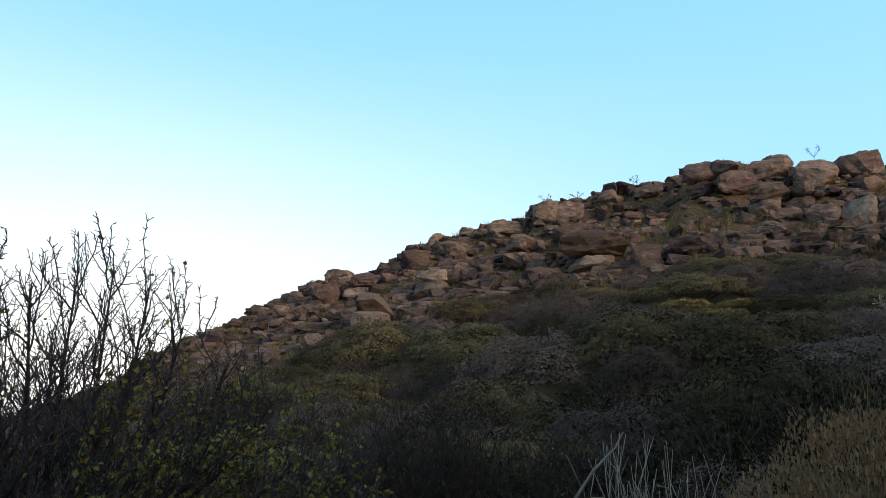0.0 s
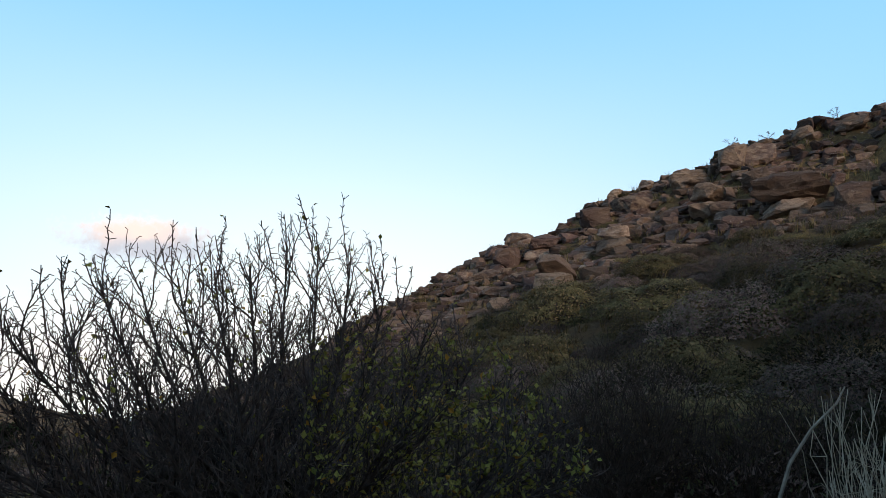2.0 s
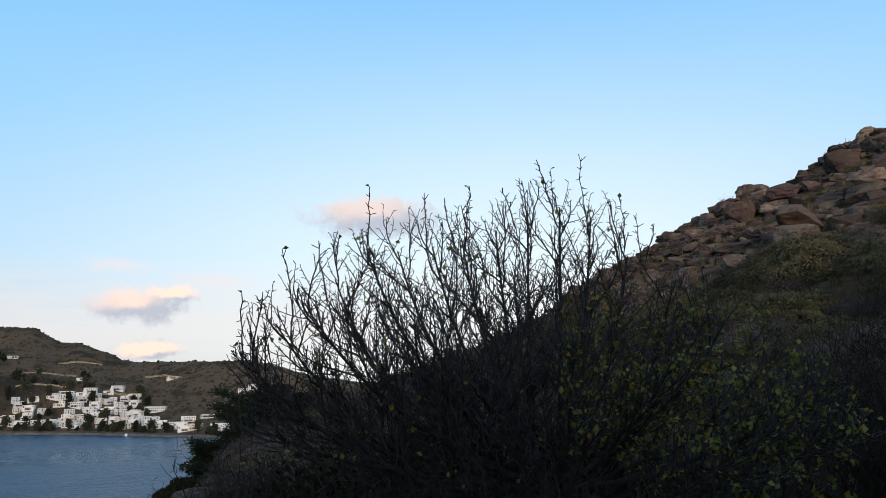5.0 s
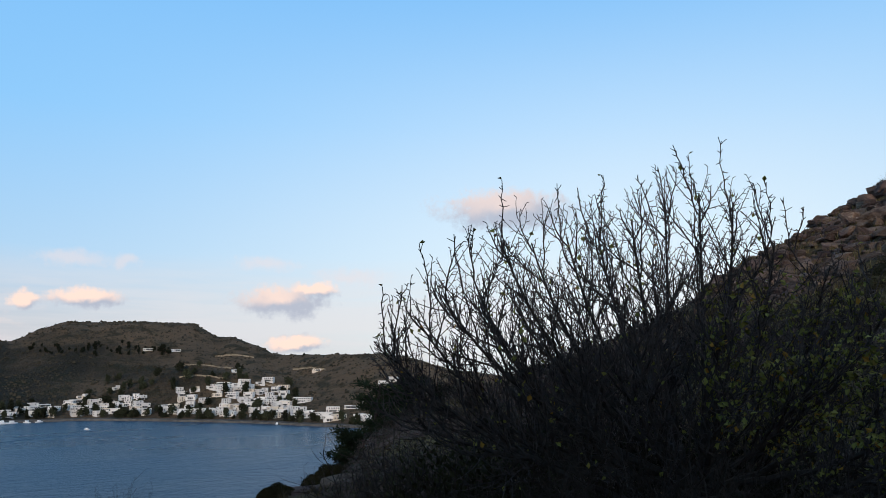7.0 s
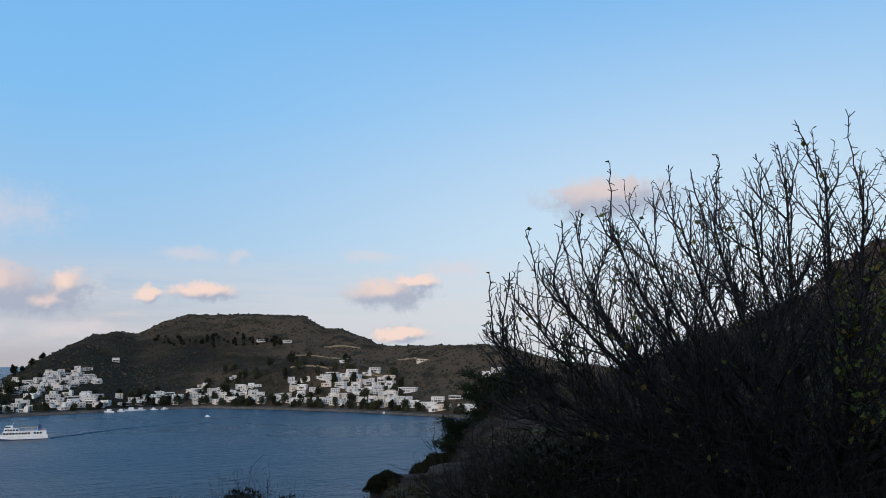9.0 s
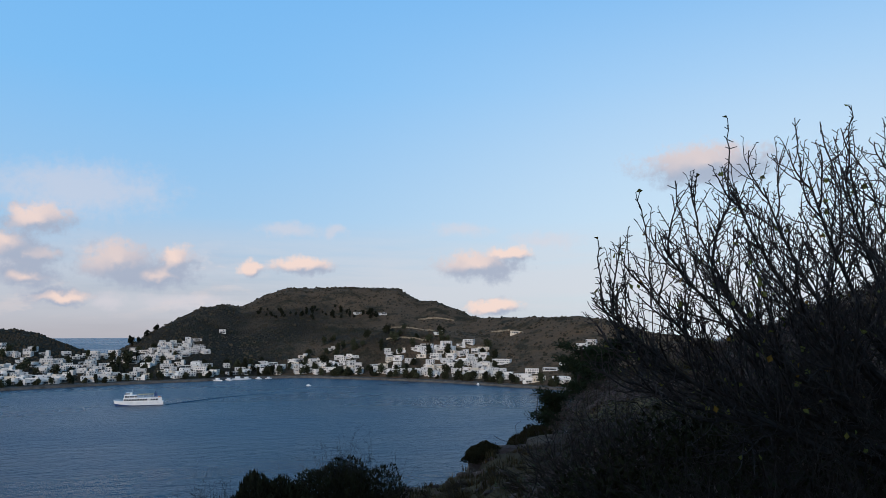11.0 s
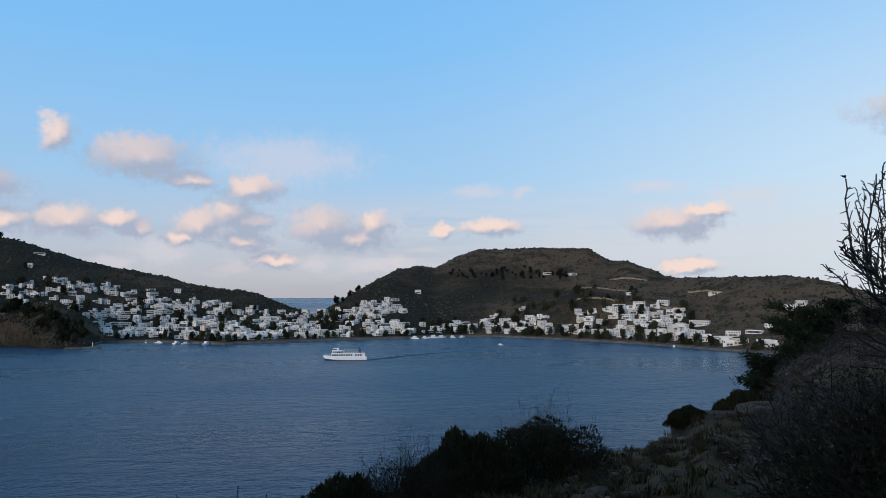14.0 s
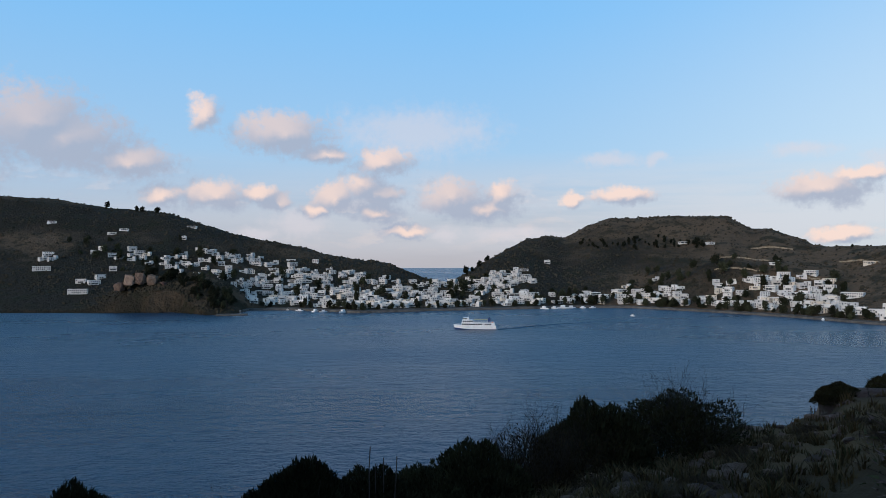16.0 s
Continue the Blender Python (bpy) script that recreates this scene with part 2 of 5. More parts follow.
def stone(n):
    big, mid, fine = n.noise(n.world, 0.35, 5), n.noise(n.world, 1.4, 6, 0.65, (1, 1, 2.2)), n.noise(n.world, 9.0, 6, 0.75)
    each = n.math("MULTIPLY", n.math("SUBTRACT", chance(n), 0.5), 0.34)
    c = n.mix(n.span(big, 0.35, 0.65), (0.115, 0.072, 0.062), (0.20, 0.135, 0.098))
    c = n.mix(n.span(n.math("ADD", mid, each), 0.44, 0.66), c, (0.31, 0.22, 0.16))
    c = n.mix(n.math("MULTIPLY", n.span(fine, 0.50, 0.68), 0.5), c, (0.085, 0.055, 0.048))
    # dark varnish, which also paints in shade for crevices, and pale lichen
    c = n.mix(n.math("MULTIPLY", n.span(n.noise(n.world, 0.8, 4, 0.65), 0.55, 0.65), 0.7), c, (0.070, 0.048, 0.048))
    c = n.mix(n.math("MULTIPLY", n.span(n.noise(n.world, 3.1, 5, 0.7), 0.60, 0.68), 0.5), c, (0.40, 0.34, 0.28))
    own = n.math("FRACT", n.math("ADD", n.math("MULTIPLY", chance(n), 3.7), island(n)))
    tone = n.math("ADD", 0.45, n.math("MULTIPLY", own, 0.75))
    grey = n.nodes.new("ShaderNodeCombineColor")
    for s in grey.inputs:
        n.put(tone, s)
    n.put(n.mix(1.0, c, grey.outputs[0], "MULTIPLY"), n.b.inputs["Base Color"])
    n.b.inputs["Roughness"].default_value = 0.95
    n.b.inputs["Specular IOR Level"].default_value = 0.15
    bump(n, n.math("ADD", mid, n.math("MULTIPLY", fine, 0.4)), 1.0, 0.22)


EARTH, SCRUBLAND, SEAWATER, STONE = surface("dry earth", earth), surface("scrub slopes", scrubland), surface("sea", sea), surface("brown rock", stone)


# ---- ground ----
def knots(pairs):
    a = np.array(pairs, float)
    return lambda v: np.interp(v, a[:, 0], a[:, 1])


def smooth(v):
    v = np.clip(v, 0, 1)
    return v * v * (3 - 2 * v)


# the slope round the standpoint: how high and how far its brow stands by heading
# from heading 60 to 150 the unseen brow is raised to block the sun
BROW_EL = knots([(-180, -10), (-150, -14), (-116, -17.7), (-98, -17.7), (-88, -17.5), (-80.7, -16.6), (-72, -14), (-64.4, -12), (-59.5, -10.4), (-58.5, -9.0),
                 (-53, -8.4), (-46, -4.6), (-40, -0.4), (-35.5, 1.4), (-29.6, 4.0), (-23.5, 7.9), (-18, 10.4), (-15.3, 11.9), (-13.0, 12.6), (-8.4, 14.4), (-7.2, 15.0), (-5.3, 15.7),
                 (-2.4, 16.4), (0.6, 17.0), (1.6, 17.9), (7, 18.7), (11.6, 18.9), (12.7, 19.6), (15.7, 19.8), (20, 19.2), (23, 18.9), (26, 18.0), (60, 19), (110, 21), (150, 19), (172, 6), (180, -10)])
BROW_R = knots([(-180, 10), (-116, 6), (-98, 6), (-88, 7), (-80, 8.5), (-70, 12), (-64, 15), (-60, 19), (-53, 26), (-46, 34), (-38, 46), (-28, 56), (-15, 58), (10, 56), (26, 54), (110, 40), (150, 34), (180, 10)])
RISE = knots([(0, 0), (0.11, 0.0), (0.18, 0.045), (0.36, 0.21), (0.62, 0.44), (0.8, 0.70), (0.93, 0.93), (1.0, 1.0), (1.1, 1.03)])
FOOT = -1.62


def near_z(x, y):
    """Height of the near slope over the sea."""
    az, r = np.degrees(np.arctan2(x, y)), np.hypot(x, y)
    far = BROW_R(az)
    top = far * np.tan(np.radians(BROW_EL(az)))
    z = FOOT + (top - FOOT) * RISE(np.minimum(r / far, 1.1))
    over = np.maximum(r - far * 1.02, 0)
    drop = np.where(top > 0, 0.35, 0.62)
    return EYE + np.maximum(z - drop * over - 0.0008 * over ** 2, -EYE - 4)


# the far shore of the bay and the hills behind it
SHORE = knots([(-180, 900), (-140, 900), (-116, 830), (-111, 795), (-105, 775), (-103, 722), (-101.2, 722), (-100, 782), (-97, 778), (-92, 726), (-79, 786),
               (-76, 812), (-72, 823), (-66, 774), (-61, 732), (-57, 688), (-53, 657), (-47, 610), (-38, 560), (-10, 520)])
CREST_EL = knots([(-180, 4), (-140, 4.6), (-116, 4.2), (-112.7, 4.1), (-110.7, 3.7), (-105.5, 3.3), (-101.7, 2.0), (-97.6, 1.15), (-93.5, 0.15), (-89.7, -0.4),
                  (-87.2, -1.4), (-85.6, -1.9), (-83.6, -1.0), (-81.5, 0.4), (-79.4, 1.5), (-77.7, 1.75), (-76.5, 1.65), (-74.8, 2.45), (-73.2, 3.05),
                  (-68.4, 3.15), (-65, 3.15), (-63.4, 2.1), (-62.3, 2.15), (-60.9, 1.6), (-59.5, 1.0), (-57.2, 0.85), (-54, 0.95), (-51.4, 0.95), (-49, 0.5), (-46, -0.2), (-38, -1.5), (-10, -2)])
CREST_R = knots([(-180, 1500), (-116, 1380), (-104, 1260), (-92, 1080), (-86, 960), (-82, 1080), (-76, 1260), (-65, 1300), (-60, 1150), (-55, 980), (-46, 860), (-10, 800)])
CLIMB = knots([(-0.2, -0.08), (0, 0.0), (0.03, 0.02), (0.2, 0.15), (0.45, 0.38), (0.7, 0.68), (0.88, 0.92), (1.0, 1.0), (1.1, 1.0), (2.2, -0.2)])


def knob(x, y, az, r, wide, high):
    cx, cy = r * math.sin(radians(az)), r * math.cos(radians(az))
    d = np.hypot(x - cx, y - cy) / wide
    return high * np.exp(-d ** 3)


def far_z(x, y):
    az, r = np.degrees(np.arctan2(x, y)), np.hypot(x, y)
    s, c = SHORE(az), CREST_R(az)
    top = EYE + c * np.tan(np.radians(CREST_EL(az)))
    z = top * CLIMB((r - s) / (c - s)) + np.where(r > s, 1.3, -2.0)
    z = z + knob(x, y, -105.3, 815, 58, 24) + knob(x, y, -63.2, 905, 70, 20) * smooth((r - s) / 60)
    return np.where(r < s - 3, -6.0, z)


def sheet(name, height, azs, rs, material, rough, label, category):
    """A sheet of ground, drawn ring by ring round the standpoint."""
    A, R = np.meshgrid(np.radians(azs), rs, indexing="ij")
    X, Y = R * np.sin(A), R * np.cos(A)
    Z = height(X, Y)
    verts = [(x, y, z + rough(x, y, z, r)) for x, y, z, r in zip(X.ravel(), Y.ravel(), Z.ravel(), R.ravel())]
    m = len(rs)
    faces = [(i * m + j, i * m + j + 1, (i + 1) * m + j + 1, (i + 1) * m + j) for i in range(len(azs) - 1) for j in range(m - 1)]
    me = bpy.data.meshes.new(name)
    me.from_pydata(verts, [], faces)
    me.materials.append(material)
    me.polygons.foreach_set("use_smooth", [True] * len(me.polygons))
    ob = new(name, me)
    return tagged(ob, label, category, kind="structure")


def near_rough(x, y, z, r):
    lump = noise.fractal((x * 0.3, y * 0.3, 1.7), 1.0, 2.0, 4)
    craggy = noise.ridged_multi_fractal((x * 0.22, y * 0.22, 7.7), 1.0, 2.1, 4, 1.0, 2.0) - 1.2
    return lump * min(0.45, 0.05 + r * 0.012) + craggy * 0.5 * min(1.0, max(0.0, (z - 56) / 6))


def far_rough(x, y, z, r):
    if z < 2:
        return 0.0
    amp = min(1.0, (z - 2) / 40)
    return amp * (noise.fractal((x * 0.012, y * 0.012, 3.1), 0.9, 2.0, 4) * 3.4 + noise.fractal((x * 0.07, y * 0.07, 5.3), 1.0, 2.0, 3) * 1.1)


RINGS_NEAR = [0.0] + list(np.geomspace(0.8, 62, 90)) + list(np.linspace(65, 190, 24))
sheet("ground", near_z, list(np.arange(-180, -120, 4.0)) + list(np.arange(-120, 30, 0.6)) + list(np.arange(30, 180, 5.0)) + [180.0], RINGS_NEAR, EARTH, near_rough,
      "dry brown hillside earth with grass and stones", "ground")
sheet("ground_far", far_z, np.arange(-150, -18, 0.25), list(np.arange(520, 1000, 7.0)) + list(np.arange(1000, 2100, 16.0)), SCRUBLAND, far_rough,
      "dark scrub covered hills round the bay", "hill")

ring = [(SEA * math.sin(a), SEA * math.cos(a), 0.0) for a in np.linspace(0, 2 * math.pi, 181)[:-1]]
me = bpy.data.meshes.new("water")
me.from_pydata(ring, [], [tuple(range(179, -1, -1))])
me.materials.append(SEAWATER)
tagged(new("water", me), "calm blue-grey sea with fine ripples", "sea", kind="structure")


def ground_at(x, y):
    """Height of the sheet itself, bumps included."""
    z = float(near_z(x, y))
    return z + near_rough(x, y, z, math.hypot(x, y))


def spot(az, r, lift=0.0, origin=(0, 0)):
    x, y = origin[0] + r * math.sin(radians(az)), origin[1] + r * math.cos(radians(az))
    return Vector((x, y, ground_at(x, y) + lift))


# ---- building blocks ----
def mesh_of(name, verts, faces, materials, soft=False):
    me = bpy.data.meshes.new(name)
    me.from_pydata(verts, [], faces)
    for m in materials if isinstance(materials, (list, tuple)) else (materials,):
        me.materials.append(m)
    if soft:
        me.polygons.foreach_set("use_smooth", [True] * len(me.polygons))
    return me


def part(name, bm, material, parent, label=""):
    """Links a bmesh or a mesh as one part of a thing."""
    if isinstance(bm, bmesh.types.BMesh):
        me = bpy.data.meshes.new(name)
        bm.to_mesh(me)
        bm.free()
        me.materials.append(material)
    else:
        me = bm
    ob = new(name, me)
    ob.parent = parent
    if label:
        ob["label"] = label
    return ob


def thing(name, m, label, category, group="", kind=""):
    ob = new(name)
    ob.empty_display_size = 0.2
    ob.matrix_world = m
    return tagged(ob, label, category, group, kind)


def block(bm, x0, x1, y0, y1, z0, z1, bevel=0.0):
    made = bmesh.ops.create_cube(bm, size=1.0, matrix=Matrix.Translation(((x0 + x1) / 2, (y0 + y1) / 2, (z0 + z1) / 2)) @ Matrix.Diagonal((x1 - x0, y1 - y0, z1 - z0, 1)))
    if bevel:
        edges = list({e for v in made["verts"] for e in v.link_edges})
        bmesh.ops.bevel(bm, geom=edges, offset=bevel, segments=1, affect="EDGES")
    return bm


def cube(*size, bevel=0.0):
    return block(bmesh.new(), *size, bevel=bevel)


class Tubes:
    """Gathers tapered tubes along bent lines into one mesh."""

    def __init__(self):
        self.verts, self.faces = [], []

    def add(self, line, r0, r1, sides=4):
        n = len(line)
        base = len(self.verts)
        for i, p in enumerate(line):
            way = (line[min(i + 1, n - 1)] - line[max(i - 1, 0)]).normalized()
            side = way.cross(Vector((0.31, 0.17, 0.93)))
            side = (side if side.length > 1e-3 else way.cross(Vector((1, 0, 0)))).normalized()
            up = way.cross(side)
            r = r0 + (r1 - r0) * i / (n - 1)
            for s in range(sides):
                a = 2 * math.pi * s / sides
                self.verts.append(p + (side * math.cos(a) + up * math.sin(a)) * r)
        for i in range(n - 1):
            for s in range(sides):
                a, b = base + i * sides + s, base + i * sides + (s + 1) % sides
                self.faces.append((a, b, b + sides, a + sides))
        self.faces.append(tuple(base + (n - 1) * sides + s for s in range(sides)))

    def mesh(self, name, material):
        return mesh_of(name, self.verts, self.faces, material)


def bent(rng, a, b, steps, wander, sag=0.0):
    """A wandering line from a to b."""
    length = (b - a).length
    off, line = Vector((0, 0, 0)), []
    for i in range(steps + 1):
        t = i / steps
        if 0 < i < steps:
            off = off * 0.6 + Vector((rng.gauss(0, 1), rng.gauss(0, 1), rng.gauss(0, 1))) * wander * length
        line.append(a.lerp(b, t) + off * (math.sin(math.pi * t) ** 0.7) - Vector((0, 0, sag * length * math.sin(math.pi * t))))
    return line


def leaves_mesh(name, spots, ways, sizes, material, slim=0.55, rng=None):
    """One small folded leaf at each spot."""
    verts, faces = [], []
    for p, w, s in zip(spots, ways, sizes):
        side = w.cross(Vector((rng.gauss(0, 1), rng.gauss(0, 1), rng.gauss(0, 1)))).normalized()
        fold = w.cross(side) * s * 0.18
        b = len(verts)
        mid = p + w * s * 0.55
        verts += [p, mid + side * s * slim * 0.5 + fold, p + w * s, mid - side * s * slim * 0.5 + fold]
        faces += [(b, b + 1, b + 2), (b, b + 2, b + 3)]
    return mesh_of(name, verts, faces, material)


def any_way(rng, lift=0.0):
    v = Vector((rng.gauss(0, 1), rng.gauss(0, 1), rng.gauss(0, 1) + lift))
    return v.normalized()


# ---- more materials ----
def limewash(n):
    shade = n.mix(chance(n), (0.52, 0.485, 0.45), (0.78, 0.745, 0.70))
    shade = n.mix(n.span(chance(n), 0.88, 0.9), shade, (0.62, 0.53, 0.42))
    streak = n.noise(n.at, 0.8, 5, 0.6, (1, 1, 0.3))
    n.put(n.mix(n.math("MULTIPLY", n.span(streak, 0.5, 0.75), 0.35), shade, (0.42, 0.41, 0.40)), n.b.inputs["Base Color"])
    n.b.inputs["Roughness"].default_value = 0.9
    bump(n, n.noise(n.at, 6, 4), 0.3, 0.02)


LIMEWASH = surface("limewashed wall", limewash)
ROOFTOP = plain("flat roof screed", (0.42, 0.40, 0.38), 0.9, 0.25, 0.7)
# window panes, and the painted shade under verandas
PANE_AND_SHADE = plain("dark window and porch shade", (0.025, 0.028, 0.034), 0.35, 0.3, 2.0)
FRAME_BLUE = plain("painted wood", (0.06, 0.065, 0.08), 0.6, 0.5, 1.0)
CONCRETE = plain("quay concrete", (0.10, 0.095, 0.09), 0.9, 0.35, 0.25)
ASPHALT = plain("quay road", (0.075, 0.073, 0.07), 0.9, 0.3, 0.2)
TOWN_GREEN = leafy("town foliage", (0.018, 0.021, 0.013), (0.04, 0.043, 0.024))
BARK = plain("bark", (0.048, 0.037, 0.032), 0.9, 0.4, 14.0, relief=0.6)
HULL_WHITE = plain("white ship paint", (0.74, 0.74, 0.73), 0.35, 0.06, 0.5)
SHIP_DARK = plain("ship glass", (0.02, 0.025, 0.035), 0.15, 0.2, 1.0)
SHIP_BLUE = plain("blue boot stripe", (0.03, 0.06, 0.16), 0.4, 0.2, 1.0)
SHIP_TAN = plain("awning canvas", (0.58, 0.47, 0.27), 0.8, 0.15, 1.0)
SHIP_ORANGE = plain("orange paint", (0.62, 0.17, 0.04), 0.5, 0.15, 1.0)
TERRACE = plain("dry stone", (0.25, 0.2, 0.14), 0.95, 0.45, 0.6)
FAR_SCRUB = leafy("far scrub", (0.022, 0.020, 0.014), (0.052, 0.042, 0.028), clump=0.02)

# ---- the town across the bay ----


def far_ground(x, y):
    z = float(far_z(x, y))
    return z + far_rough(x, y, z, 0)


def far_spot(az, r):
    x, y = r * math.sin(radians(az)), r * math.cos(radians(az))
    return Vector((x, y, far_ground(x, y)))


def on_slope(az, el):
    """Where a line of sight meets the far slope."""
    r = float(SHORE(az)) + 8
    while r < 1400:
        p = far_spot(az, r)
        if p.z >= EYE + r * math.tan(radians(el)):
            return p
        r += 3
    return far_spot(az, float(SHORE(az)) + 60)


def window_mesh(w, h):
    """A frame with a sunken pane."""
    bm = bmesh.new()
    block(bm, -w / 2, w / 2, -0.05, 0.05, 0, h)
    face = min(bm.faces, key=lambda f: f.calc_center_median().y)
    bmesh.ops.inset_region(bm, faces=[face], thickness=0.12, depth=-0.06)
    face.material_index = 1
    me = bpy.data.meshes.new("window")
    bm.to_mesh(me)
    bm.free()
    me.materials.append(FRAME_BLUE)
    me.materials.append(PANE_AND_SHADE)
    return me


WINDOW, TALL_WINDOW, DOOR = window_mesh(1.45, 1.6), window_mesh(1.5, 2.2), window_mesh(1.6, 2.4)
HOUSE_LABELS = ["white limewashed cube house with flat roof and dark windows", "low white flat-roofed house with a row of windows",
                "two-storey white house with parapet and dark shuttered windows", "stepped white house with a roof terrace",
                "large white waterfront building with many windows"]


def house(rng, w, d, floors, kind):
    root = thing("house", Matrix(), HOUSE_LABELS[kind], "house", "houses of the harbour town")
    step = 3.1
    h = floors * step + 0.4

    def volume(x0, x1, y0, y1, z0, z1):
        bm = cube(x0, x1, y0, y1, z0, z1, bevel=0.06)
        top = max(bm.faces, key=lambda f: (round(f.calc_center_median().z, 3), f.calc_area()))
        bmesh.ops.inset_region(bm, faces=[top], thickness=0.3, depth=0.0)
        bmesh.ops.translate(bm, verts=list(top.verts), vec=(0, 0, -0.55))
        part("wall", bm, LIMEWASH, root)
        part("roof", cube(x0 + 0.32, x1 - 0.32, y0 + 0.32, y1 - 0.32, z1 - 0.56, z1 - 0.42), ROOFTOP, root)

    def openings(x0, x1, y, z, ground_floor, pitch=2.6):
        n = max(1, int((x1 - x0 - 0.8) / pitch))
        for i in range(n):
            if rng.random() < 0.25:
                continue
            x = x0 + (i + 0.5) * (x1 - x0) / n
            door = ground_floor and i == n // 2
            me = DOOR if door else (TALL_WINDOW if rng.random() < 0.25 else WINDOW)
            o = part("door" if door else "window", me, None, root)
            o.location = (x, y, z + (0.05 if door else 0.85 if me is WINDOW else 0.3))

    volume(-w / 2, w / 2, -d / 2, d / 2, -4.0, h)
    for f in range(floors):
        openings(-w / 2, w / 2, -d / 2 - 0.03, f * step, f == 0)
    for s in (-1, 1):
        for f in range(floors):
            o = part("window", WINDOW, None, root)
            o.location, o.rotation_euler = (s * (w / 2 + 0.03), rng.uniform(-d / 4, d / 4), f * step + 0.85), (0, 0, s * math.pi / 2)
    if kind == 3:
        cut = rng.uniform(-0.1, 0.2) * w
        volume(cut, w / 2 - 0.4, -d / 2 + 1.6, d / 2 - 0.2, h - 0.5, h + step)
        openings(cut, w / 2 - 0.4, -d / 2 + 1.57, h, False)
    if kind in (1, 2, 3) and rng.random() < 0.75:
        # a shaded veranda with pillars
        x0, x1 = sorted((rng.uniform(-0.45, 0.0) * w, rng.uniform(0.1, 0.45) * w))
        ver = part("veranda", cube(x0, x1, -d / 2 - 1.9, -d / 2 - 0.02, step - 0.35, step - 0.12, bevel=0.02), LIMEWASH, root)
        for i in range(3):
            x = x0 + 0.25 + i * (x1 - x0 - 0.5) / 2
            part("pillar", cube(x - 0.16, x + 0.16, -d / 2 - 1.8, -d / 2 - 1.48, -4.0, step - 0.35), LIMEWASH, ver)
        # dark sheet on the solid wall paints in the porch's shade
        part("opening", cube(x0 + 0.4, x1 - 0.4, -d / 2 - 0.06, -d / 2 - 0.01, 0.1, step - 0.6), PANE_AND_SHADE, ver)
    if kind in (2, 4):
        for f in range(1, floors):
            bm = cube(-w * 0.3, w * 0.3, -d / 2 - 1.1, -d / 2 - 0.02, f * step - 0.05, f * step + 0.12, bevel=0.02)
            block(bm, -w * 0.3, w * 0.3, -d / 2 - 1.1, -d / 2 - 1.02, f * step + 0.12, f * step + 0.95)
            part("balcony", bm, LIMEWASH, root)
    if kind in (1, 2) and rng.random() < 0.6:
        bm = cube(w * 0.2, w * 0.2 + 0.6, 0, 0.6, h - 0.5, h + 1.1, bevel=0.05)
        part("chimney", bm, LIMEWASH, root)
    return root


town_rng = random.Random(11)
MODELS = [house(town_rng, w, d, f, k) for w, d, f, k in [
    (11, 8, 2, 0), (15, 8, 2, 2), (10, 8, 1, 0), (17, 9, 1, 1), (14, 9, 1, 3), (18, 9, 2, 2), (12, 9, 2, 2), (9, 7, 2, 0),
    (15, 9, 1, 3), (27, 11, 2, 4), (20, 9, 1, 1), (11, 9, 1, 3)]]
fresh = set(range(len(MODELS)))
taken = []


SIZE = 0.7


def outline_of(model):
    """All of a model's faces as plain lists, with the material of each."""
    verts, faces, paints = [], [], []
    for o in model.children_recursive:
        at = Matrix.LocRotScale(o.location, o.rotation_euler, None)
        b = len(verts)
        verts += [at @ v.co for v in o.data.vertices]
        for f in o.data.polygons:
            faces.append(tuple(b + i for i in f.vertices))
            paints.append(o.data.materials[f.material_index])
    return verts, faces, paints


PLANS = [outline_of(model) for model in MODELS]
behind = []


def put_house(which, p, turn, apart=True):
    m = Matrix.Translation(p) @ Matrix.Rotation(turn, 4, "Z") @ Matrix.Scale(SIZE, 4)
    if not apart:
        behind.append((which, m))
    elif which in fresh:
        fresh.discard(which)
        MODELS[which].matrix_world = m
    else:
        copy_thing(MODELS[which], m @ Matrix.Scale(1 / SIZE, 4))
    taken.append((p.x, p.y, 6.2 if which in (9, 5, 10) else 4.0))


def facing(p):
    return math.atan2(p.y, p.x) - math.pi / 2


# houses that stand apart: heading, height angle, which model
for az, el, which in [(-77.8, 0.05, 6), (-68.0, 1.5, 10), (-66.2, 1.45, 3), (-62.0, 0.0, 4), (-70.0, -1.2, 4), (-56.2, 0.0, 3), 
                      (-108.5, 2.35, 3), (-109.3, 2.1, 3), (-104.6, 1.8, 6), (-104.0, 2.6, 10), (-113.0, 2.8, 3), (-113.2, 0.6, 5), (-113.6, -0.4, 9),
                      (-111.4, -2.0, 9), (-110.4, -1.4, 5), (-110.0, -1.0, 1), (-109.2, -0.4, 6), (-104.2, -0.2, 6), (-107.0, 0.6, 4), (-107.5, 0.7, 5), (-105.2, -0.3, 4), (-102.8, 0.8, 1),
                      (-97.0, 0.2, 3), (-95.2, 0.1, 0), (-72.0, -2.9, 9), (-70.5, -2.6, 9), (-57.2, -2.2, 9), (-55.0, -2.9, 5), (-53.6, -2.7, 10), (-52.5, -2.2, 3),
                      (-51.3, -1.0, 1), (-50.6, -0.7, 1), (-59.7, -0.7, 5), (-60.3, -0.9, 4)]:
    p = on_slope(az, el - 0.28)
    put_house(which, p, facing(p) + town_rng.uniform(-0.4, 0.4))
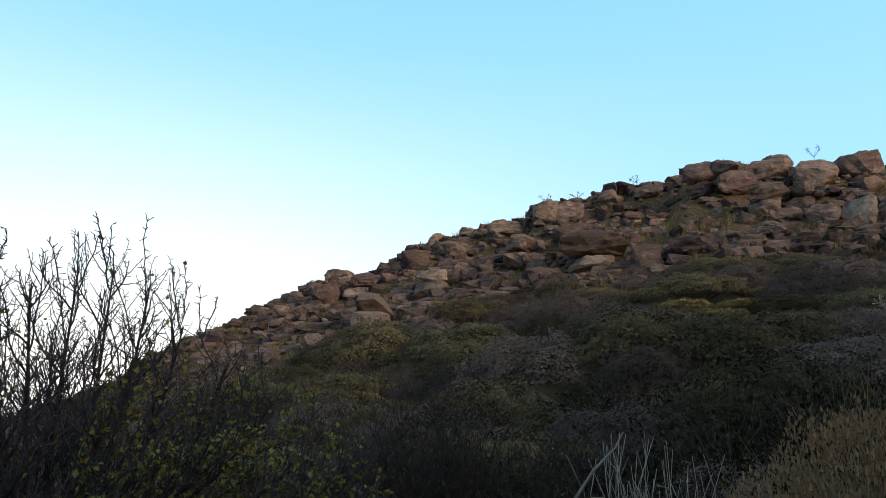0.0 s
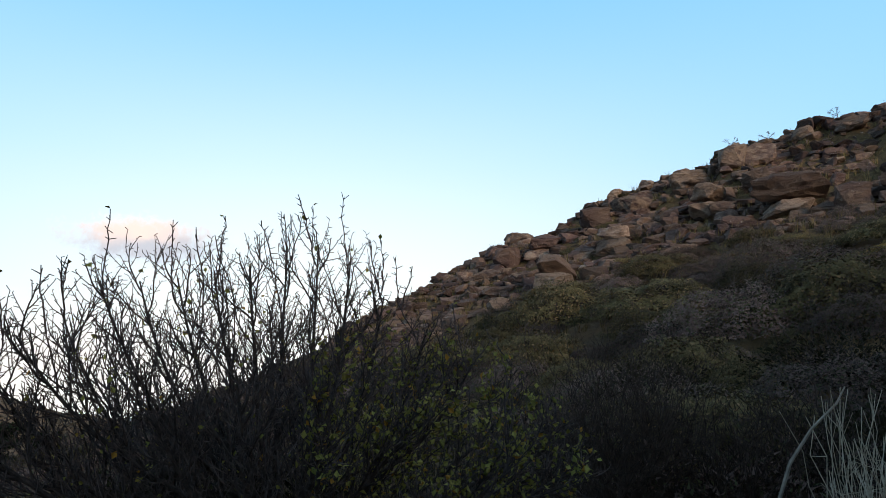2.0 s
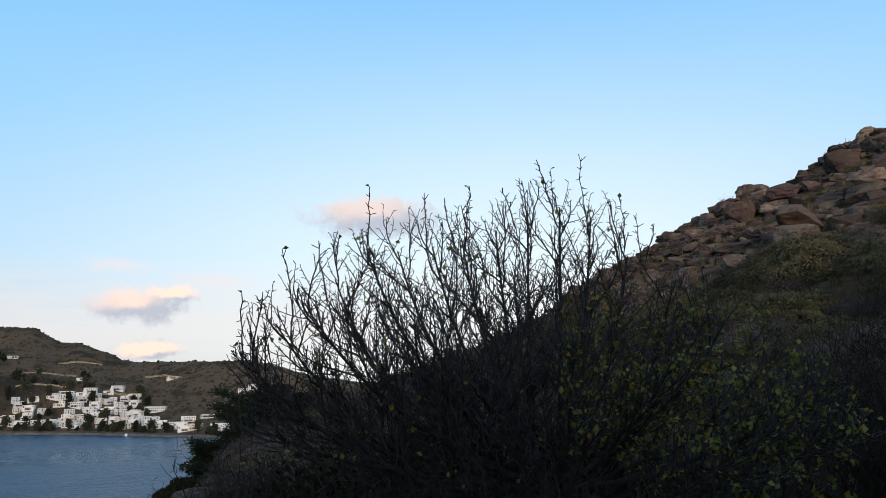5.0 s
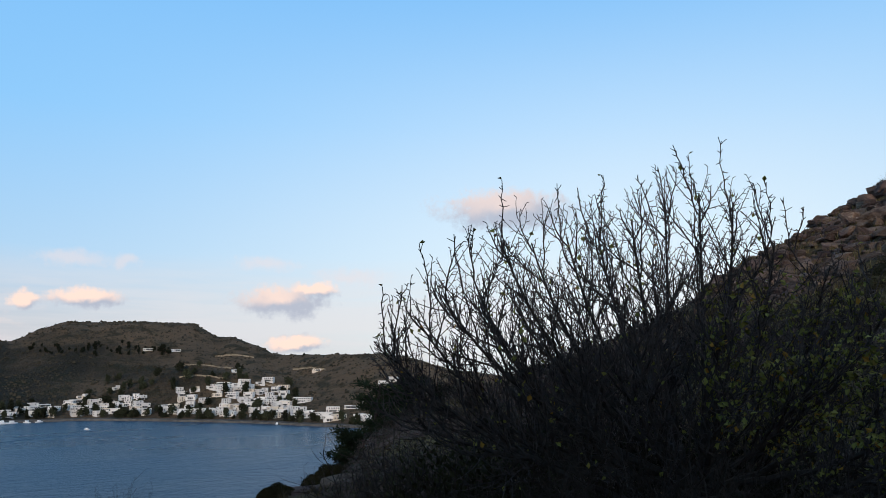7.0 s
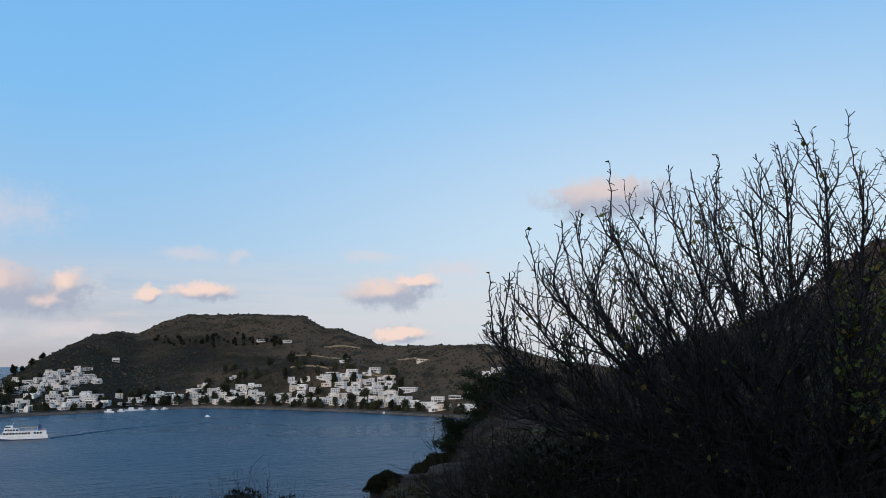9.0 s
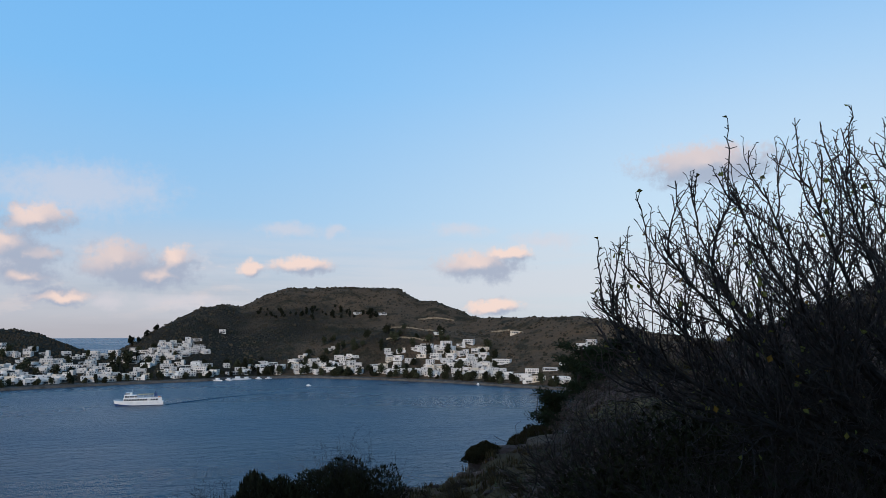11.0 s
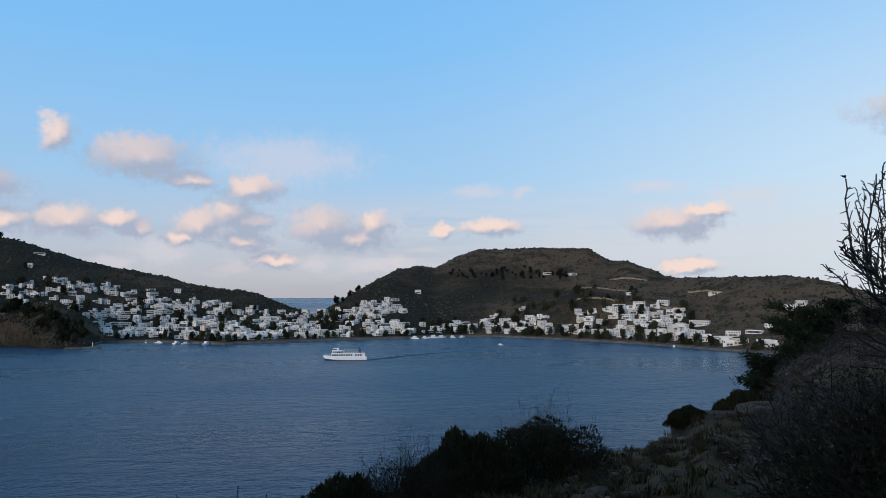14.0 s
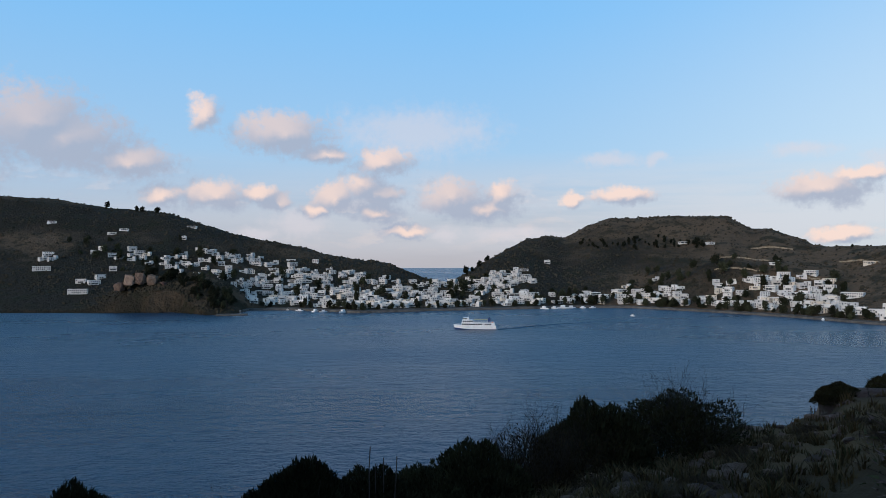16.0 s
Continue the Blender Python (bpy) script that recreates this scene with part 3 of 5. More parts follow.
TOWN_TOP = knots([(-114, 1.0), (-104, 0.9), (-100, 0.6), (-96, -0.2), (-92, -0.9), (-88, -1.5), (-85, -1.5), (-83, -0.9), (-79.5, -0.5), (-78.5, -1.7), (-74, -1.8), (-70, -1.6),
                  (-67, -1.4), (-65, -1.1), (-62, -0.8), (-59, -0.9), (-57.5, -2.2), (-53, -2.6)])
# quarters: headings, metres from the shore, how many
for az0, az1, in0, in1, many in [(-100.5, -78.3, 16, 40, 54), (-68, -56.5, 16, 60, 40), (-73, -68, 14, 90, 26), (-79, -73.5, 14, 60, 16), (-66, -58, 60, 200, 46), (-56.5, -52.5, 14, 40, 6),
                                 (-100.5, -79.5, 40, 110, 84), (-103, -96, 100, 330, 46), (-108, -101, 150, 400, 28), (-113.5, -108, 120, 330, 10),
                                 (-100.5, -79.5, 110, 210, 110), (-82, -78.5, 120, 240, 20), (-97, -90, 180, 260, 20)]:
    made = tries = 0
    while made < many and tries < many * 25:
        tries += 1
        az = town_rng.uniform(az0, az1)
        p = far_spot(az, float(SHORE(az)) + town_rng.uniform(in0, in1))
        gap = 5.4
        if p.z < 1.0 or math.degrees(math.atan2(p.z + 3 - EYE, math.hypot(p.x, p.y))) > float(TOWN_TOP(az)) or any(math.hypot(p.x - x, p.y - y) < gap / 2 + s / 1.1 for x, y, s in taken):
            continue
        if knob(p.x, p.y, -105.3, 815, 58, 24) > 4:
            continue
        which = town_rng.choice([0, 1, 2, 3, 4, 5, 6, 7, 7, 8, 11, 0, 4] if in0 > 60 else [0, 1, 1, 4, 5, 6, 6, 7, 8, 10])
        put_house(which, p, facing(p) + town_rng.choice([-0.5, -0.2, 0.1, 0.35, 0.6]) + town_rng.uniform(-0.12, 0.12), len(taken) < 262)
        made += 1


# the last houses, packed behind the others
verts, faces, paints = [], [], []
for which, m in behind:
    v, f, c = PLANS[which]
    b = len(verts)
    verts += [m @ q for q in v]
    faces += [tuple(b + i for i in face) for face in f]
    paints += c
if behind:
    slots = list(dict.fromkeys(paints))
    me = mesh_of("packed_houses", verts, faces, slots)
    me.polygons.foreach_set("material_index", [slots.index(c) for c in paints])
    tagged(new("packed_houses", me), "white flat-roofed houses packed up the slope", "houses", kind="stuff")


# quay and promenade along the shore
def shore_strip(name, az0, az1, back, front, top, material, label, category):
    azs = np.arange(az0, az1, 0.3)
    verts, faces = [], []
    for az in azs:
        s = float(SHORE(az))
        for r, z in ((s + back, top), (s - front, top), (s - front, -2.0)):
            verts.append((r * math.sin(radians(az)), r * math.cos(radians(az)), z))
    for i in range(len(azs) - 1):
        for j in range(2):
            faces.append((3 * i + j, 3 * i + 3 + j, 3 * i + 4 + j, 3 * i + 1 + j))
    return tagged(new(name, mesh_of(name, verts, faces, material)), label, category, kind="structure")


shore_strip("pavement", -100.6, -52, 5, 4, 2.0, CONCRETE, "dark concrete quay along the waterfront", "quay")
shore_strip("road", -100.5, -52.1, 12, -5, 2.35, ASPHALT, "grey waterfront road behind the quay", "road")
pier = thing("pier", Matrix.Translation(far_spot(-101.3, 716)) @ Matrix.Rotation(radians(101), 4, "Z"), "low stone pier at the harbour mouth", "pier")
pier.location.z = 0
part("deck", cube(-13, 15, -5, 5, -3, 1.3, bevel=0.25), CONCRETE, pier)
part("lamp_post", cube(8, 8.4, 1, 1.4, 1.3, 5.0, bevel=0.05), HULL_WHITE, pier)


def leaf_ball(rng, many, wide, high, size, material, lumps=5):
    """A crown: clumps of leaves round several uneven centres."""
    mids = [Vector((rng.uniform(-0.6, 0.6) * wide, rng.uniform(-0.6, 0.6) * wide, rng.uniform(0.35, 0.8) * high)) for _ in range(lumps)]
    spots, ways, sizes = [], [], []
    for _ in range(many):
        c, w = rng.choice(mids), any_way(rng, 0.2)
        spots.append(c + Vector((w.x * wide * 0.55, w.y * wide * 0.55, w.z * high * 0.36)) * rng.uniform(0.6, 1.05))
        ways.append(any_way(rng))
        sizes.append(size * rng.uniform(0.6, 1.4))
    return leaves_mesh("crown", spots, ways, sizes, material, 0.9, rng)


def town_tree(rng, wide, high):
    root = thing("tree", Matrix(), "dark green leafy tree among the town houses", "tree", "trees of the harbour town")
    t = Tubes()
    t.add(bent(rng, Vector((0, 0, -1)), Vector((0, 0, high * 0.5)), 3, 0.05), 0.28, 0.15, 5)
    for _ in range(4):
        t.add(bent(rng, Vector((0, 0, high * 0.35)), Vector((rng.uniform(-1, 1) * wide * 0.5, rng.uniform(-1, 1) * wide * 0.5, high * 0.7)), 3, 0.08), 0.12, 0.04, 4)
    part("trunk", t.mesh("trunk", BARK), None, root)
    part("crown", leaf_ball(rng, 420, wide, high, 1.15, TOWN_GREEN), None, root)
    return root


TREES = [town_tree(town_rng, 3.0, 6.0), town_tree(town_rng, 4.0, 7.5), town_tree(town_rng, 2.4, 8.5)]
tree_fresh = set(range(3))


TREE_PLANS = [outline_of(model) for model in TREES]
grove = []


def put_tree(p, size):
    which = town_rng.randrange(3)
    m = Matrix.Translation(p) @ Matrix.Rotation(town_rng.uniform(0, 6), 4, "Z") @ Matrix.Scale(size, 4)
    if which in tree_fresh:
        tree_fresh.discard(which)
        TREES[which].matrix_world = m
        grove.append(None)
    elif len(grove) >= 280:
        grove.append((which, m))
    else:
        grove.append(None)
        copy_thing(TREES[which], m @ Matrix.Diagonal((*TREES[which].scale, 1)).inverted())


for az0, az1, in0, in1, many in [(-100, -73, 5, 13, 44), (-73, -53, 5, 12, 60), (-99, -80, 40, 180, 50), (-72, -57, 20, 170, 60), (-79, -69, 12, 70, 40), (-112, -101, 120, 330, 40), (-103.5, -100.5, 30, 60, 9), (-108.5, -101.5, 12, 60, 60)]:
    for _ in range(many):
        az = town_rng.uniform(az0, az1)
        p = far_spot(az, float(SHORE(az)) + town_rng.uniform(in0, in1))
        if all(math.hypot(p.x - x, p.y - y) > s * 0.8 for x, y, s in taken):
            put_tree(p, town_rng.uniform(0.6, 1.15) if in0 < 14 else town_rng.uniform(0.8, 1.5))

# trees on the skylines and a dark belt under the northern summit
for az in (-109.6, -107.7, -107.3, -106.3, -83.9, -83.4, -82.9, -82.3):
    put_tree(far_spot(az, float(CREST_R(az)) * 0.985), town_rng.uniform(0.9, 1.4))
for _ in range(64):
    az = town_rng.uniform(-75.5, -66.5)
    put_tree(on_slope(az, town_rng.gauss(1.2, 0.2)), town_rng.uniform(0.45, 0.85))

put_tree(far_spot(-57.2, float(CREST_R(-57.2)) * 0.985), 0.45)

# the trees past those, as one wood
verts, faces, paints = [], [], []
for which, m in [g for g in grove if g]:
    v, f, c = TREE_PLANS[which]
    b = len(verts)
    verts += [m @ q for q in v]
    faces += [tuple(b + i for i in face) for face in f]
    paints += c
slots = list(dict.fromkeys(paints))
me = mesh_of("far_wood", verts, faces, slots)
me.polygons.foreach_set("material_index", [slots.index(c) for c in paints])
tagged(new("far_wood", me), "dark trees scattered over the far slopes", "trees", kind="stuff")

# scrub over the far hills
verts, faces = [], []
for n_bush in range(10200):
    az = town_rng.uniform(-118, -44) if n_bush < 9000 else town_rng.gauss(-105.3, 2.2)
    s, c = float(SHORE(az)), float(CREST_R(az))
    if az > -64 and town_rng.random() < 0.5:
        continue
    p = far_spot(az, s + (c - s) * town_rng.uniform(0.12, 1.04) if n_bush < 9000 else town_rng.uniform(s + 4, 840))
    if any(abs(p.x - x) < 5 and abs(p.y - y) < 5 for x, y, _ in taken):
        continue
    w = town_rng.uniform(0.7, 1.9) * (1.5 if town_rng.random() < 0.12 else 1.0)
    b = len(verts)
    for i in range(5):
        a = 2 * math.pi * i / 5 + town_rng.random()
        verts.append(p + Vector((math.cos(a) * w, math.sin(a) * w, -0.4)))
    for i in range(5):
        a = 2 * math.pi * i / 5 + town_rng.random()
        verts.append(p + Vector((math.cos(a) * w * 0.75, math.sin(a) * w * 0.75, w * town_rng.uniform(0.4, 0.8))))
    verts.append(p + Vector((town_rng.uniform(-0.3, 0.3) * w, 0, w * 0.95)))
    for i in range(5):
        j = (i + 1) % 5
        faces += [(b + i, b + j, b + 5 + j, b + 5 + i), (b + 5 + i, b + 5 + j, b + 10)]
tagged(new("hill_scrub", mesh_of("hill_scrub", verts, faces, FAR_SCRUB)), "low dark scrub dotted over the hills", "scrub", kind="stuff")

# the rocky knob at the harbour's southern end, and terrace walls on the northern hill
def boulder_mesh(rng, name, sx, sy, sz, cuts=2, rough=0.10):
    bm = bmesh.new()
    for _ in range(20):
        v = Vector((rng.uniform(-1, 1), rng.uniform(-1, 1), rng.uniform(-1, 1)))
        v = v / (abs(v.x) ** 4 + abs(v.y) ** 4 + abs(v.z) ** 4) ** 0.25 * rng.uniform(0.8, 1.0)
        bm.verts.new((v.x * sx, v.y * sy, v.z * sz))
    hull = bmesh.ops.convex_hull(bm, input=list(bm.verts))
    bmesh.ops.delete(bm, geom=[g for g in hull["geom_interior"] if isinstance(g, bmesh.types.BMVert)], context="VERTS")
    bmesh.ops.bevel(bm, geom=list(bm.edges), offset=0.06 * min(sx, sy, sz), segments=1, affect="EDGES", clamp_overlap=True)
    for v in bm.verts:
        v.co = Vector([max(-lim, min(lim, c)) for c, lim in zip(v.co, (sx, sy, sz))])
    bmesh.ops.triangulate(bm, faces=list(bm.faces))
    bmesh.ops.subdivide_edges(bm, edges=[e for e in bm.edges if e.calc_length() > 0.45 * min(sx, sy, sz)], cuts=cuts, use_grid_fill=True)
    bmesh.ops.triangulate(bm, faces=list(bm.faces))
    seed = Vector((rng.uniform(0, 90), rng.uniform(0, 90), rng.uniform(0, 90)))
    s = max(sx, sy, sz)
    for v in bm.verts:
        q = v.co / s
        layer = noise.noise(Vector((q.x * 0.5, q.y * 0.5, q.z * 6)) + seed)
        chip = noise.cell(Vector((q.x * 2.6, q.y * 2.6, q.z * 4.0)) + seed)
        v.co += v.co.normalized() * s * rough * (0.8 * noise.fractal(q * 2.2 + seed, 1.0, 2.0, 4) + 0.8 * layer + 0.4 * chip)
    me = bpy.data.meshes.new(name)
    bm.to_mesh(me)
    bm.free()
    me.materials.append(STONE)
    return me


cliff_rng = random.Random(4)
for az, el, w, h in [(-108.8, -1.5, 6, 5), (-108.2, -1.0, 7, 6), (-107.4, -0.8, 7, 7), (-106.7, -1.0, 6, 6), (-106.0, -1.5, 7, 5), (-105.2, -1.9, 5, 5)]:
    p = far_spot(az, 797)
    p.z = EYE + 800 * math.tan(radians(el)) - h * 0.9
    rock = new("crag", boulder_mesh(cliff_rng, "crag", w, w * 0.9, h))
    rock.location = p
    tagged(rock, "brown weathered rock crag over the harbour", "rock", "crags over the harbour")
for az0, az1, el in [(-66.0, -62.2, 0.05), (-65.9, -62.6, -0.75), (-63.5, -60.8, 0.75), (-58.0, -55.5, -0.2), (-61.5, -58.9, -1.4)]:
    verts, faces = [], []
    for i, az in enumerate(np.arange(az0, az1, 0.15)):
        p = on_slope(az, el + 0.12 * math.sin((az - az0) * 1.3))
        back_off = Vector((p.x, p.y, 0)).normalized() * 0.7
        verts += [p + Vector((0, 0, -2)), p + Vector((0, 0, 1.7)), p + Vector((0, 0, 1.7)) + back_off, p + Vector((0, 0, -2)) + back_off]
        if i:
            b = 4 * i
            faces += [(b - 4 + j, b + j, b + j + 1, b - 3 + j) for j in range(3)]
    tagged(new("terrace_wall", mesh_of("terrace_wall", verts, faces, TERRACE)), "long dry-stone terrace wall on the hillside", "wall", "terrace walls")

# ---- the ferry ----
def ferry():
    p = toward(-83.2, 0) * 550
    root = thing("ferry", Matrix.Translation((p.x, p.y, 0)) @ Matrix.Rotation(radians(82), 4, "Z"), "white two-deck passenger ferry under way on the bay", "ferry")
    L = 15.0

    def section(x):
        t = (x + L) / (2 * L)
        half = 3.6 * (1 - max(0, 0.32 - t) ** 2 * 8.5) if t < 0.32 else 3.6 - 0.4 * max(0, t - 0.8)
        return max(half, 0.12)

    def shell(x_list, z0, z1, rake0, rake1, inset):
        verts, faces = [], []
        for x in x_list:
            h = max(section(x) - inset, 0.05)
            t = max(0.0, 0.35 - (x + L) / (2 * L))
            for y, z in ((-h * 0.82, z0), (-h, z1), (h, z1), (h * 0.82, z0)):
                verts.append((x + (-rake1 if z == z1 else rake0) * t * 3, y, z + (1.1 * t * 3 if z == z1 and z1 < 3.5 else 0)))
        n = len(x_list)
        for i in range(n - 1):
            for j in range(4):
                a, b = 4 * i + j, 4 * i + (j + 1) % 4
                faces.append((a, b, b + 4, a + 4))
        faces += [(3, 2, 1, 0), tuple(4 * (n - 1) + j for j in range(4))]
        return verts, faces

    xs = list(np.linspace(-L, L, 15))
    part("hull", mesh_of("hull", *shell(xs, -0.6, 2.5, 0.6, 0.9, 0.0), HULL_WHITE), None, root)
    part("boot_stripe", mesh_of("boot_stripe", *shell(xs, -0.5, 0.35, 0.6, 0.5, -0.03), SHIP_BLUE), None, root, "dark blue waterline stripe")
    part("main_deck_house", mesh_of("main_deck_house", *shell(list(np.linspace(-10, 14, 9)), 2.4, 4.9, 0, 0, 0.25), HULL_WHITE), None, root)
    part("upper_deck_house", cube(-9.5, -1.5, -2.9, 2.9, 4.9, 7.0, bevel=0.25), HULL_WHITE, root)
    bridge = part("bridge", cube(-8.8, -4.5, -2.4, 2.4, 7.0, 8.6, bevel=0.25), HULL_WHITE, root)
    part("bridge_window", cube(-8.9, -6.0, -2.43, 2.43, 7.5, 8.2), SHIP_DARK, bridge, "dark band of bridge glass")
    part("deck", cube(-1.5, 13.6, -3.0, 3.0, 4.9, 5.05), HULL_WHITE, root)
    part("awning", cube(-1.2, 9.0, -2.8, 2.8, 7.2, 7.35, bevel=0.05), SHIP_TAN, root, "tan canvas awning over the upper deck")
    for x in (-0.8, 2.4, 5.6, 8.8):
        for y in (-2.7, 2.7):
            part("awning_post", cube(x - 0.06, x + 0.06, y - 0.06, y + 0.06, 5.0, 7.2), HULL_WHITE, root)
    pane = bpy.data.meshes.new("window")
    bm = cube(-0.58, 0.58, -0.05, 0.05, -0.55, 0.5, bevel=0.03)
    bm.to_mesh(pane)
    bm.free()
    pane.materials.append(SHIP_DARK)
    for i in range(13):
        x = -9 + i * 1.65
        if i == 9:
            continue
        for s in (-1, 1):
            o = part("window", pane, None, root)
            o.location = (x, s * (section(x) - 0.24), 3.9)
    for i in range(5):
        o = part("window", pane, None, root)
        o.location = (-8.4 + i * 1.5, -2.91, 6.0)
    funnel = part("funnel", cube(9.2, 11.0, -0.8, 0.8, 5.0, 8.2, bevel=0.2), SHIP_BLUE, root, "dark blue funnel")
    part("exhaust", cube(9.7, 10.3, -0.25, 0.25, 8.2, 8.9), SHIP_DARK, funnel)
    mast = Tubes()
    mast.add([Vector((-5, 0, 8.5)), Vector((-4.2, 0, 11.5))], 0.12, 0.06, 6)
    mast.add([Vector((-4.7, -1.2, 10)), Vector((-4.7, 1.2, 10))], 0.05, 0.05, 4)
    part("mast", mast.mesh("mast", HULL_WHITE), None, root)
    for s in (-1, 1):
        rail = Tubes()
        for z in (5.5, 6.0):
            rail.add([Vector((-1.5, s * 2.95, z)), Vector((13.4, s * 2.95, z))], 0.04, 0.04, 4)
        for i in range(9):
            x = -1 + i * 1.8
            rail.add([Vector((x, s * 2.95, 5.0)), Vector((x, s * 2.95, 6.0))], 0.035, 0.035, 4)
        part("railing", rail.mesh("railing", HULL_WHITE), None, root)
        rail = Tubes()
        rail.add([Vector((-16, 0.0, 4.6)), Vector((-11, s * 2.4, 4.2))], 0.04, 0.04, 4)
        part("bow_rail", rail.mesh("bow_rail", HULL_WHITE), None, root)
    part("life_raft", cube(11.6, 13.2, -2.6, -1.8, 5.1, 5.8, bevel=0.2), SHIP_ORANGE, root, "orange life raft box")
    return root


ferry()


def small_boat(m, label, size=1.0):
    root = thing("boat", m, label, "boat", "moored boats")
    verts, faces = [], []
    for x in np.linspace(-4, 4, 7):
        h = 1.25 * (1 - max(0, -x / 4) ** 2) + 0.05
        verts += [Vector((x, -h * 0.7, -0.3)) * size, Vector((x, -h, 0.9)) * size, Vector((x, h, 0.9)) * size, Vector((x, h * 0.7, -0.3)) * size]
    for i in range(6):
        for j in range(4):
            a, b = 4 * i + j, 4 * i + (j + 1) % 4
            faces.append((a, b, b + 4, a + 4))
    faces += [(3, 2, 1, 0), (24, 25, 26, 27)]
    part("hull", mesh_of("hull", verts, faces, HULL_WHITE), None, root)
    part("cabin", cube(-1 * size, 1.8 * size, -0.8 * size, 0.8 * size, 0.9 * size, 2.1 * size, bevel=0.1), HULL_WHITE, root)
    part("mast", cube(-0.05, 0.05, -0.05, 0.05, 2 * size, 4.5 * size), BARK, root)
    return root


boat = small_boat(Matrix.Translation(toward(-97.2, 0) * 778), "white fishing boat moored by the quay")
for az, off, size in [(-96.4, 8, 1), (-95.2, 12, 1.3), (-94.6, 10, 1), (-93.2, 9, 1.5), (-78.0, 9, 1.4), (-77.3, 8, 1.2), (-76.6, 8, 1.6), (-76.0, 9, 1.3), (-75.2, 8, 1.1), (-74.5, 7, 1), (-59.0, 7, 1), (-71.6, 120, 0.7)]:
    copy_thing(boat, Matrix.Translation(toward(az, 0) * (float(SHORE(az)) - off)) @ Matrix.Rotation(town_rng.uniform(0, 6), 4, "Z") @ Matrix.Scale(size, 4))

# the ferry's wake, a low welt on the water
verts, faces = [], []
for i in range(60):
    t = i / 59
    c = toward(-81.5, 0).lerp(toward(-72.0, 0), t) * (545 + 130 * t - 25 * t * t)
    out = Vector((c.x, c.y, 0)).normalized()
    for w, z in ((-1.2, -0.05), (-0.2, 0.75), (1.5, 0.6), (4.0, 0.3), (9.0, -0.05)):
        verts.append(Vector((c.x, c.y, z * (1 - 0.75 * t))) + out * w)
    if i:
        b = 5 * i
        faces += [(b - 5 + j, b + j, b + 1 + j, b - 4 + j) for j in range(4)]
tagged(new("wake", mesh_of("wake", verts, faces, SEAWATER, True)), "long thin wake behind the ferry", "wake", kind="stuff")


# ---- the near hillside ----
def dry_stem(n):
    c = n.mix(island(n), (0.22, 0.175, 0.12), (0.42, 0.35, 0.26))
    n.put(c, n.b.inputs["Base Color"])
    n.b.inputs["Roughness"].default_value = 0.85


SCRUB_GREEN = leafy("evergreen scrub leaves", (0.034, 0.027, 0.014), (0.130, 0.104, 0.048), (0.17, 0.115, 0.06), 0.12)
SCRUB_GREY = leafy("grey scrub leaves", (0.054, 0.036, 0.032), (0.165, 0.112, 0.096), (0.06, 0.06, 0.03), 0.22)
SCRUB_OCHRE = leafy("ochre dry scrub", (0.12, 0.070, 0.022), (0.235, 0.145, 0.05), (0.06, 0.06, 0.025), 0.25)
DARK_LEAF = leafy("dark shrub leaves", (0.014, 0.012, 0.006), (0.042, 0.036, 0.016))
TREE_LEAF = leafy("autumn leaves", (0.15, 0.155, 0.04), (0.42, 0.37, 0.10), (0.42, 0.22, 0.04), 0.10)
PINE_NEEDLE = leafy("conifer needles", (0.010, 0.016, 0.009), (0.03, 0.04, 0.02))
TWIG = plain("grey twig bark", (0.070, 0.053, 0.048), 0.85, 0.4, 9.0)
PALE_TWIG = plain("bleached twig", (0.21, 0.175, 0.14), 0.85, 0.35, 9.0)
DRY = surface("dry stems", dry_stem)
SEED_TWIG = plain("rust brown twig", (0.16, 0.095, 0.05), 0.85, 0.4, 9.0)
THICKET = plain("brown thicket bark", (0.046, 0.032, 0.025), 0.9, 0.45, 9.0)
BROWN_LEAF = leafy("withered brown leaves", (0.022, 0.015, 0.008), (0.075, 0.048, 0.022))
SEED = leafy("dry seed heads", (0.33, 0.165, 0.07), (0.58, 0.34, 0.175))

hill_rng = random.Random(23)


def bush_leaves(rng, many, size, material, high=0.75, slim=0.6, inner=0.5, fuzz=0.3, cover=False):
    """A lumpy dome of leaves, one metre in radius."""
    seed = Vector((rng.uniform(0, 50), rng.uniform(0, 50), rng.uniform(0, 50)))
    spots, ways, sizes, sides = [], [], [], []
    for _ in range(many):
        w = any_way(rng)
        w.z = abs(w.z) - 0.12
        reach = 1.0 + fuzz * noise.fractal(w * (3.0 if cover else 2.1) + seed, 1.0, 2.0, 3)
        reach *= 1 - (1 - inner) * rng.random() ** 2.2
        p = Vector((w.x * reach, w.y * reach, w.z * reach * high))
        spots.append(p)
        if cover:
            # leaves lie over the dome like a skin
            flat = w.cross(any_way(rng)).normalized()
            ways.append((flat + w * rng.uniform(0.1, 0.8)).normalized())
            sides.append(w.cross(flat))
        else:
            ways.append((w + any_way(rng) * 0.9 + Vector((0, 0, 0.4))).normalized())
            sides.append(any_way(rng))
        sizes.append(size * rng.uniform(0.6, 1.5))
    if size < 0.052:
        verts = []
        for p, w, s, across in zip(spots, ways, sizes, sides):
            side = (across if cover else w.cross(across)) * s * slim * 0.7
            verts += [p - side, p + side, p + w * s * 1.3]
        return mesh_of("foliage", verts, [(i, i + 1, i + 2) for i in range(0, len(verts), 3)], material)
    return leaves_mesh("foliage", spots, ways, sizes, material, slim, rng)


